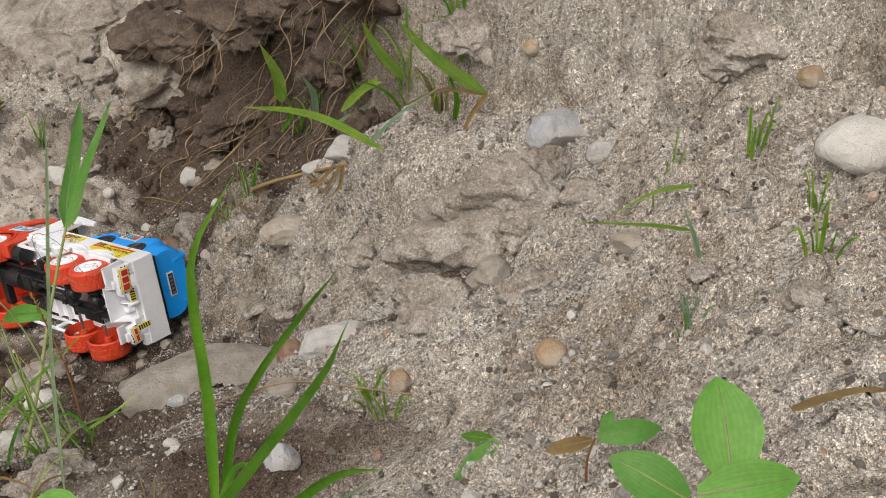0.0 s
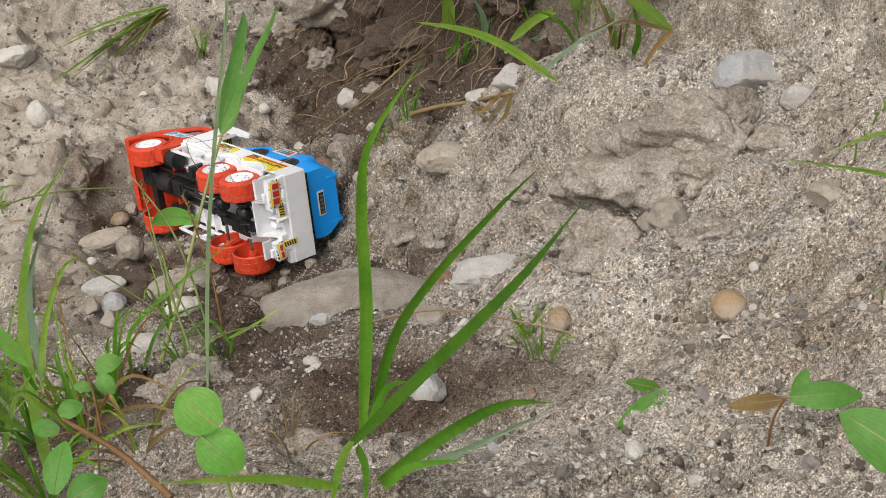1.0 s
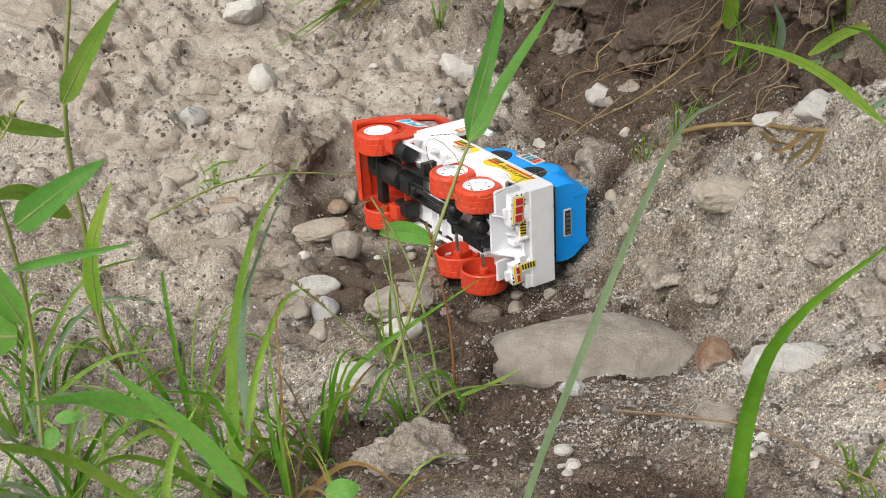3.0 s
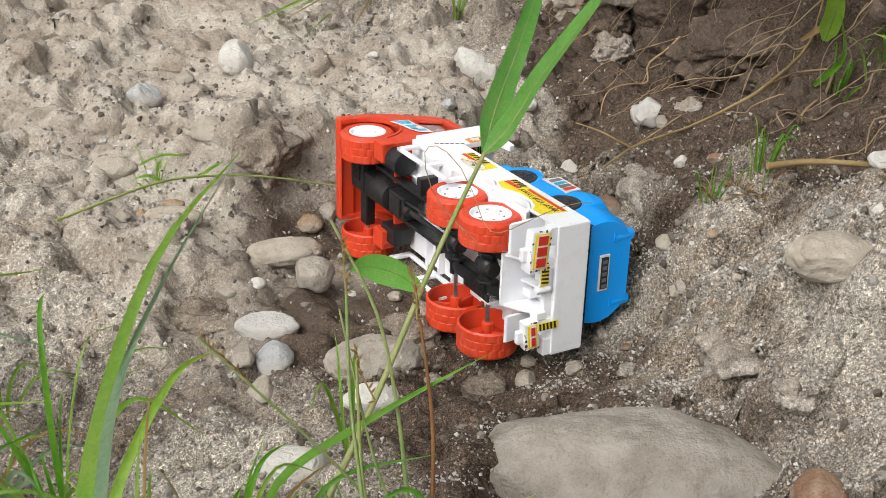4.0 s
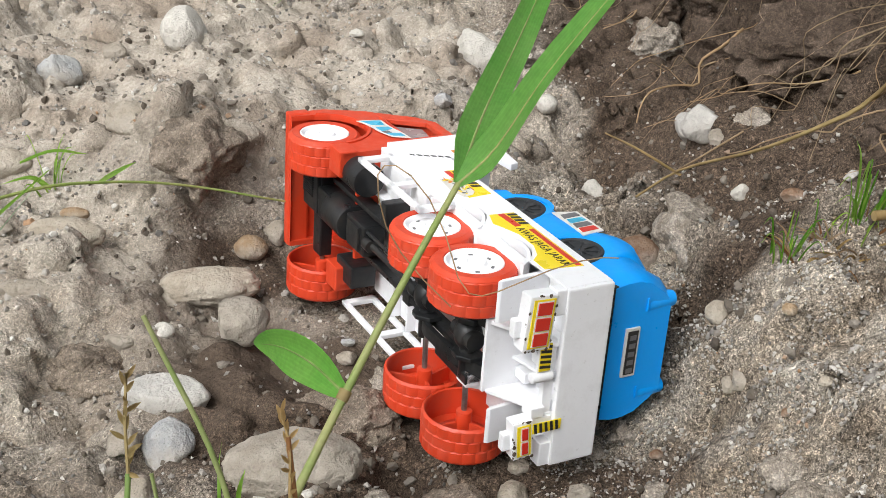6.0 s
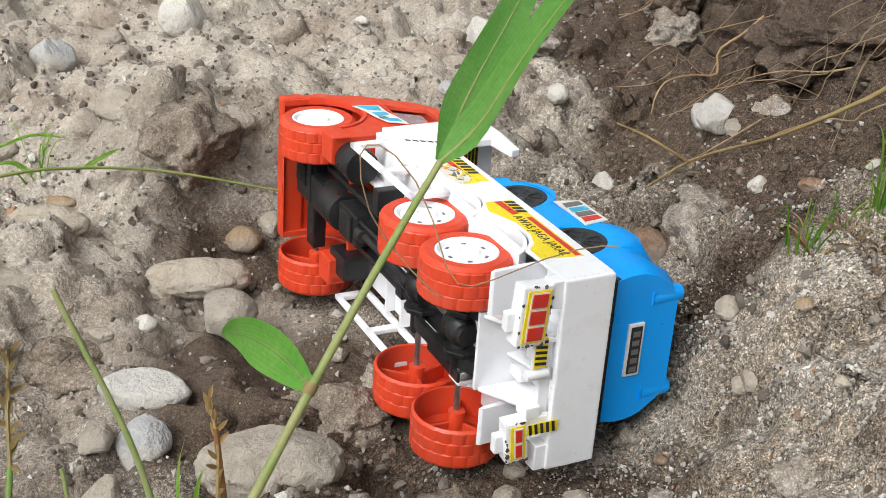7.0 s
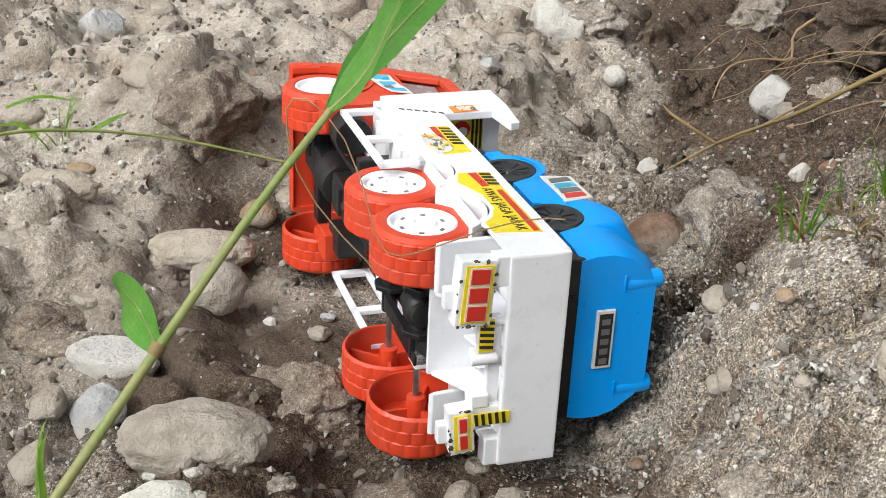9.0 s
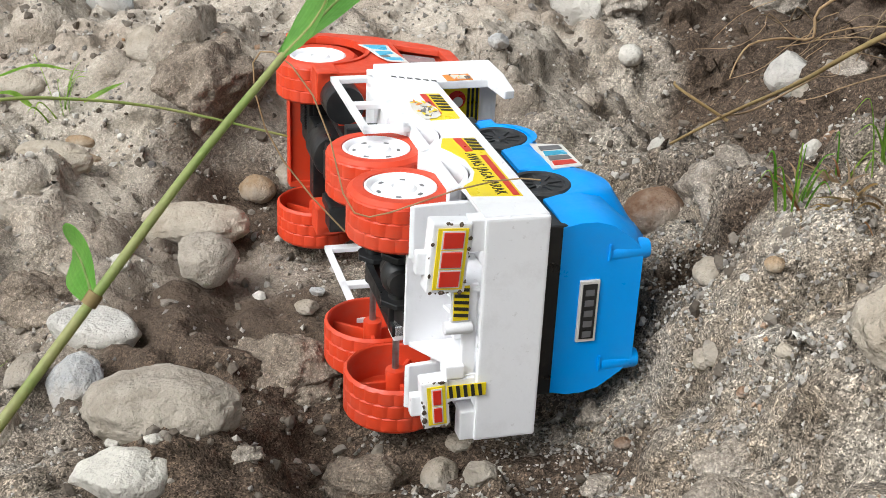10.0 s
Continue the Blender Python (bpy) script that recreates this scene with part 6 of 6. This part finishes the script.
near_seed = plant("seeding_grass", "thin grass stem with a dry brown seed head", "grass", -0.237, 0.606)
stalk(near_seed, [(-0.240, 0.611, 0.250), (-0.254, 0.628, 0.267), (-0.269, 0.647, 0.287), (-0.283, 0.669, 0.313)], 0.00091, 0.00055, "stem")
spike(near_seed, [(-0.283, 0.669, 0.313), (-0.287, 0.674, 0.320), (-0.290, 0.679, 0.327)])
trailing_stem = plant("trailing_stem", "thin green creeping stem reaching to the truck", "plant", -0.601, 0.907)
stalk(trailing_stem, [(-0.600, 0.828, 0.101), (-0.577, 0.891, 0.095), (-0.561, 0.927, 0.084), (-0.538, 0.962, 0.069), (-0.500, 1.000, 0.049)], 0.00100, 0.00060, "stem")
blade(trailing_stem, [(-0.605, 0.915, 0.085), (-0.596, 0.930, 0.087), (-0.583, 0.942, 0.083)], 0.0030, "grass")
blade(trailing_stem, [(-0.574, 0.938, 0.071), (-0.568, 0.949, 0.075), (-0.564, 0.956, 0.077)], 0.0030, "grass")
blade(trailing_stem, [(-0.590, 0.919, 0.072), (-0.599, 0.915, 0.078), (-0.608, 0.902, 0.078)], 0.0030, "grass")
bank_grass = plant("grass_clump", "green grass clump hanging over the soil bank", "grass", -0.052, 0.916)
blade(bank_grass, [(-0.052, 0.887, 0.303), (-0.090, 0.885, 0.329), (-0.118, 0.876, 0.345), (-0.152, 0.861, 0.357)], 0.0069, "grass", "lance")
blade(bank_grass, [(0.026, 0.935, 0.327), (0.001, 0.933, 0.347), (-0.023, 0.931, 0.371), (-0.040, 0.930, 0.394)], 0.0106, "grass", "lance")
blade(bank_grass, [(0.026, 0.935, 0.327), (-0.008, 0.921, 0.339), (-0.038, 0.898, 0.337)], 0.0035, "straw")
blade(bank_grass, [(0.026, 0.935, 0.327), (0.015, 0.912, 0.321), (0.001, 0.879, 0.299)], 0.0044, "straw")
blade(bank_grass, [(-0.132, 1.096, 0.205), (-0.104, 1.097, 0.233), (-0.061, 1.096, 0.255)], 0.0086, "grass", "lance")
blade(bank_grass, [(-0.139, 1.102, 0.188), (-0.090, 1.106, 0.215), (-0.029, 1.107, 0.239)], 0.0049, "grey")
blade(bank_grass, [(-0.218, 1.193, 0.153), (-0.216, 1.188, 0.186), (-0.229, 1.184, 0.227)], 0.0141, "grass", "lance")
blade(bank_grass, [(-0.154, 1.081, 0.206), (-0.153, 1.078, 0.236), (-0.161, 1.070, 0.263)], 0.0074, "grey")
blade(bank_grass, [(-0.067, 0.897, 0.301), (-0.040, 0.901, 0.328), (-0.006, 0.903, 0.354)], 0.0039, "grey")
blade(bank_grass, [(-0.002, 0.941, 0.299), (0.001, 0.937, 0.322), (-0.006, 0.935, 0.351)], 0.0054, "dark")
blade(bank_grass, [(-0.058, 1.040, 0.276), (-0.076, 1.034, 0.306), (-0.090, 1.030, 0.339)], 0.0099, "grass", "lance")
blade(bank_grass, [(-0.188, 1.177, 0.214), (-0.151, 1.167, 0.221), (-0.120, 1.157, 0.233)], 0.0045, "grass")
blade(bank_grass, [(-0.236, 1.206, 0.141), (-0.204, 1.210, 0.174), (-0.166, 1.209, 0.198)], 0.0048, "straw")
blade(bank_grass, [(-0.213, 1.161, 0.136), (-0.199, 1.159, 0.165), (-0.207, 1.154, 0.200)], 0.0046, "dark")
straw_bundle = plant("straw_bundle", "fallen bundle of pale dry grass", "dry grass", -0.665, 1.424)
blade(straw_bundle, [(-0.660, 1.427, -0.005), (-0.696, 1.317, 0.027), (-0.729, 1.239, 0.033)], 0.0042, "grass")
blade(straw_bundle, [(-0.671, 1.430, -0.006), (-0.689, 1.320, 0.008), (-0.699, 1.197, 0.024)], 0.0042, "grass")
blade(straw_bundle, [(-0.659, 1.429, 0.002), (-0.660, 1.326, 0.014), (-0.632, 1.183, 0.048)], 0.0042, "straw")
blade(straw_bundle, [(-0.668, 1.429, -0.002), (-0.682, 1.296, 0.018), (-0.686, 1.141, 0.047)], 0.0042, "grass")
blade(straw_bundle, [(-0.671, 1.426, -0.014), (-0.675, 1.328, -0.003), (-0.662, 1.206, 0.014)], 0.0042, "grass")
blade(straw_bundle, [(-0.664, 1.430, 0.002), (-0.641, 1.343, 0.026), (-0.643, 1.293, 0.020)], 0.0042, "grass")
blade(straw_bundle, [(-0.662, 1.426, -0.006), (-0.675, 1.311, 0.012), (-0.676, 1.173, 0.035)], 0.0042, "straw")
blade(straw_bundle, [(-0.660, 1.428, -0.010), (-0.678, 1.396, -0.017), (-0.652, 1.298, 0.013)], 0.0042, "straw")
blade(straw_bundle, [(-0.660, 1.429, -0.004), (-0.679, 1.374, -0.007), (-0.673, 1.286, 0.007)], 0.0042, "straw")
blade(straw_bundle, [(-0.660, 1.425, 0.004), (-0.708, 1.362, 0.011), (-0.734, 1.272, 0.026)], 0.0042, "grass")
blade(straw_bundle, [(-0.668, 1.424, -0.005), (-0.681, 1.313, 0.013), (-0.677, 1.171, 0.038)], 0.0042, "grass")
blade(straw_bundle, [(-0.672, 1.430, -0.011), (-0.640, 1.300, 0.020), (-0.613, 1.194, 0.029)], 0.0042, "straw")
blade(straw_bundle, [(-0.671, 1.430, 0.003), (-0.683, 1.313, 0.017), (-0.676, 1.171, 0.042)], 0.0042, "grass")
blade(straw_bundle, [(-0.663, 1.426, -0.001), (-0.684, 1.372, 0.003), (-0.674, 1.292, 0.015)], 0.0042, "straw")
blade(straw_bundle, [(-0.662, 1.426, -0.003), (-0.687, 1.342, 0.003), (-0.694, 1.237, 0.013)], 0.0042, "grass")
blade(straw_bundle, [(-0.665, 1.428, -0.007), (-0.691, 1.378, -0.004), (-0.697, 1.281, 0.019)], 0.0042, "straw")
long_root = plant("root", "long tan root running down the bank", "root", -0.244, 1.057)
stalk(long_root, [(-0.229, 1.221, 0.178), (-0.230, 1.208, 0.139), (-0.229, 1.078, 0.180), (-0.244, 1.057, 0.171), (-0.271, 1.068, 0.139), (-0.311, 1.091, 0.095), (-0.326, 1.070, 0.084)], 0.0014, 0.0006, "straw")
stalk(long_root, [(-0.311, 1.091, 0.091), (-0.336, 1.090, 0.098), (-0.380, 1.158, 0.048)], 0.0008, 0.0005, "straw")
stalk(long_root, [(-0.229, 1.078, 0.179), (-0.229, 1.174, 0.134), (-0.209, 1.177, 0.142)], 0.0009, 0.0005, "root")
stalk(long_root, [(-0.296, 1.141, 0.095), (-0.314, 1.118, 0.081), (-0.314, 1.088, 0.094)], 0.0006, 0.0004, "root")
dry_stem = plant("dry_stem", "yellow dry grass stem lying on the sandy bank", "dry grass", -0.159, 0.989)
stalk(dry_stem, [(-0.205, 1.005, 0.174), (-0.186, 1.022, 0.173), (-0.154, 1.022, 0.183), (-0.102, 0.916, 0.265), (-0.086, 0.895, 0.284)], 0.0022, 0.0013, "straw")
blade(dry_stem, [(-0.154, 1.022, 0.185), (-0.131, 0.953, 0.224), (-0.100, 0.888, 0.272)], 0.0035, "straw")
blade(dry_stem, [(-0.101, 0.914, 0.267), (-0.108, 0.886, 0.270), (-0.120, 0.890, 0.262)], 0.0035, "straw")
blade(dry_stem, [(-0.091, 0.901, 0.278), (-0.099, 0.885, 0.270), (-0.108, 0.881, 0.259)], 0.0035, "straw")
blade(dry_stem, [(-0.088, 0.894, 0.282), (-0.091, 0.886, 0.268), (-0.101, 0.880, 0.258)], 0.0035, "straw")
blade(dry_stem, [(-0.154, 1.022, 0.185), (-0.126, 0.950, 0.229), (-0.132, 0.951, 0.222)], 0.0035, "straw")
thin_twig = plant("twig", "thin dark twig lying across the slope", "twig", -0.020, 0.567)
stalk(thin_twig, [(-0.144, 0.655, 0.247), (-0.091, 0.618, 0.304), (-0.060, 0.606, 0.323), (-0.013, 0.558, 0.368), (0.018, 0.543, 0.380)], 0.0008, 0.0005, "root")
yellow_stem = plant("dry_stem", "yellowing grass blade lying on the sand", "dry grass", 0.188, 0.404)
blade(yellow_stem, [(0.187, 0.402, 0.523), (0.198, 0.402, 0.530), (0.212, 0.403, 0.534), (0.230, 0.409, 0.528)], 0.0035, "straw")
slope_blade = plant("grass_tuft", "thin pale grass blades on the sandy slope", "grass", 0.157, 0.561)
blade(slope_blade, [(0.159, 0.556, 0.487), (0.138, 0.546, 0.497), (0.101, 0.536, 0.505)], 0.0021, "grass")
blade(slope_blade, [(0.159, 0.566, 0.506), (0.141, 0.553, 0.511), (0.120, 0.535, 0.510)], 0.0023, "grass")
blade(slope_blade, [(0.163, 0.538, 0.484), (0.159, 0.537, 0.499), (0.153, 0.537, 0.515)], 0.0026, "grey")
tendril = plant("vine_tendril", "thin brown curling tendril caught on the truck", "twig", -0.330, 0.880)
stalk(tendril, [(-0.334, 0.888, 0.149), (-0.351, 0.884, 0.166), (-0.363, 0.884, 0.182), (-0.369, 0.888, 0.198), (-0.367, 0.892, 0.203), (-0.359, 0.895, 0.200), (-0.345, 0.894, 0.187), (-0.330, 0.886, 0.167), (-0.322, 0.886, 0.163), (-0.314, 0.893, 0.165), (-0.303, 0.906, 0.170), (-0.290, 0.918, 0.174), (-0.281, 0.923, 0.175)], 0.00029, 0.00026, "root")
for _k, (_x, _y, _n, _h, _w) in enumerate(((-0.231, 0.996, 12, 0.026, 0.001), (-0.210, 1.015, 14, 0.036, 0.0012), (-0.224, 1.014, 5, 0.022, 0.0009))):
    tuft(_x, _y, _n, _h, _w, ("grass", "grass", "dark"), 0.3, (0.05, 0), 30 + _k, "small bright green grass sprout on the bank")
tuft(-0.300, 0.599, 14, 0.07, 0.0028, ('grass', 'dark', 'straw'), 0.7, (0, 0), 40)
tuft(-0.272, 0.651, 9, 0.035, 0.002, ('grass', 'dark', 'dark'), 0.7, (0, 0), 41)
tuft(-0.344, 0.568, 14, 0.075, 0.003, ('grass', 'dark', 'grey'), 0.7, (0, 0), 42)
tuft(-0.501, 0.652, 14, 0.08, 0.003, ('grass', 'grey', 'straw'), 0.7, (0, 0), 43)
tuft(-0.589, 0.665, 14, 0.09, 0.003, ('grass', 'dark'), 0.7, (0, 0), 44)
tuft(-0.364, 0.514, 12, 0.07, 0.003, ('grass', 'dark'), 0.7, (0, 0), 45)
tuft(-0.250, 0.668, 8, 0.032, 0.0016, ('dark', 'grass'), 0.6, (0, 0), 46)
tuft(-0.562, 0.720, 10, 0.07, 0.0025, ('grass', 'straw'), 0.6, (0, 0), 47)
tuft(-0.643, 0.702, 10, 0.08, 0.003, ('grass', 'dark'), 0.6, (0, 0), 48)
tuft(-0.118, 0.486, 10, 0.03, 0.0016, ('straw',), 0.9, (0, 0), 49)
tuft(-0.337, 0.600, 12, 0.06, 0.0026, ('grass', 'straw'), 0.8, (0, 0), 50)
tuft(-0.548, 0.550, 12, 0.08, 0.003, ('dark', 'grass'), 0.7, (0, 0), 51)
tuft(-0.483, 0.561, 14, 0.13, 0.004, ('grass', 'dark', 'grey'), 0.8, (0, 0), 52)
tuft(-0.443, 0.649, 14, 0.12, 0.0035, ('grass', 'dark', 'grass'), 0.9, (0, 0), 53)
tuft(-0.271, 0.526, 12, 0.09, 0.003, ('grass', 'straw', 'dark'), 0.9, (0, 0), 54)
tuft(-0.578, 0.617, 14, 0.14, 0.0045, ('grass', 'grass', 'grey'), 0.8, (0, 0), 55)
tuft(-0.280, 0.485, 12, 0.08, 0.0035, ('grass', 'dark'), 0.9, (0, 0), 56)
tuft(-0.221, 0.503, 10, 0.05, 0.002, ('straw', 'straw', 'grass'), 1.0, (0, 0), 57)
tuft(-0.440, 0.549, 12, 0.1, 0.004, ('grass', 'dark'), 0.9, (0, 0), 58)
tuft(-0.109, 1.111, 14, 0.075, 0.003, ('grass', 'dark', 'straw'), 0.6, (0, 0), 59)
tuft(-0.058, 1.057, 12, 0.06, 0.003, ('grass', 'grass', 'dark'), 0.7, (0, 0), 60)
tuft(-0.023, 1.018, 10, 0.05, 0.0025, ('grass', 'straw'), 0.8, (0, 0), 61)
tuft(-0.575, 1.335, 7, 0.05, 0.002, ('grass',), 0.35, (0, 0), 62)
tuft(0.163, 0.539, 8, 0.022, 0.0013, ('grey', 'grass'), 0.4, (0, 0), 63)
tuft(0.221, 0.553, 9, 0.035, 0.0018, ('grass', 'dark'), 0.3, (0, 0), 64)
tuft(0.227, 0.605, 6, 0.03, 0.0015, ('grass',), 0.3, (0, 0), 65)
tuft(0.203, 0.694, 6, 0.04, 0.002, ('grass',), 0.25, (0, 0), 66)
tuft(0.153, 0.692, 5, 0.025, 0.0015, ('grass',), 0.25, (0, 0), 67)
tuft(-0.000, 1.017, 10, 0.06, 0.003, ('dark', 'grass'), 0.5, (0, 0), 68)
tuft(-0.014, 0.590, 8, 0.03, 0.0016, ('grass',), 0.5, (0, 0), 69)
tuft(-0.200, 1.183, 10, 0.05, 0.002, ('dark', 'grass'), 0.5, (0, 0), 70)
tuft(-0.631, 0.954, 10, 0.035, 0.0014, ('grass',), 0.6, (0, 0), 71)
tuft(-0.172, 1.165, 10, 0.05, 0.002, ('grass', 'dark'), 0.5, (0, 0), 72)
tuft(-0.001, 0.563, 6, 0.03, 0.0016, ('grass',), 0.4, (0, 0), 73)
tuft(-0.335, 0.743, 4, 0.06, 0.0025, ('grass', 'straw'), 0.6, (0, 0), 74)

for _k, (_x, _y) in enumerate(((-0.226, 0.993), (-0.216, 1.004), (-0.206, 1.008))):
    tuft(_x, _y, 16, 0.010, 0.0011, ('red', 'root', 'straw'), 1.5, (0, 0), 80 + _k, "dead brown grass roots on the edge of the bank", "dead_grass")

# hanging roots in the broken bank
def root_mat(x, y, count, length, seed):
    rng = random.Random(seed)
    ob = plant("hanging_roots", "tangle of dry brown roots hanging from the bank", "roots", x, y, "roots in the bank")
    for _ in range(count):
        px, py = x + rng.uniform(-0.06, 0.06), y + rng.uniform(-0.03, 0.03)
        p = Vector((px, py, top(px, py) + rng.uniform(0.004, 0.03)))
        pts = [p]
        way = Vector((rng.uniform(-0.8, 0.1), rng.uniform(-1.0, -0.3), 0)).normalized()
        for k in range(7):
            p = p + way * length * rng.uniform(0.06, 0.18) + Vector((rng.uniform(-0.009, 0.009), rng.uniform(-0.007, 0.007), 0))
            p.z = max(top(p.x, p.y) + rng.uniform(0.003, 0.02), p.z - rng.uniform(0.002, 0.018))
            pts.append(p.copy())
        r = rng.choice((0.0003, 0.00035, 0.0004, 0.0006, 0.0011))
        stalk(ob, pts, r, r * 0.4, "root", "root")
    return ob


for _k, _x in enumerate((-0.10, -0.17, -0.23, -0.29, -0.35, -0.42)):
    root_mat(_x, 0.985 - 0.95 * _x + 0.035, 18, 0.10, 200 + _k)
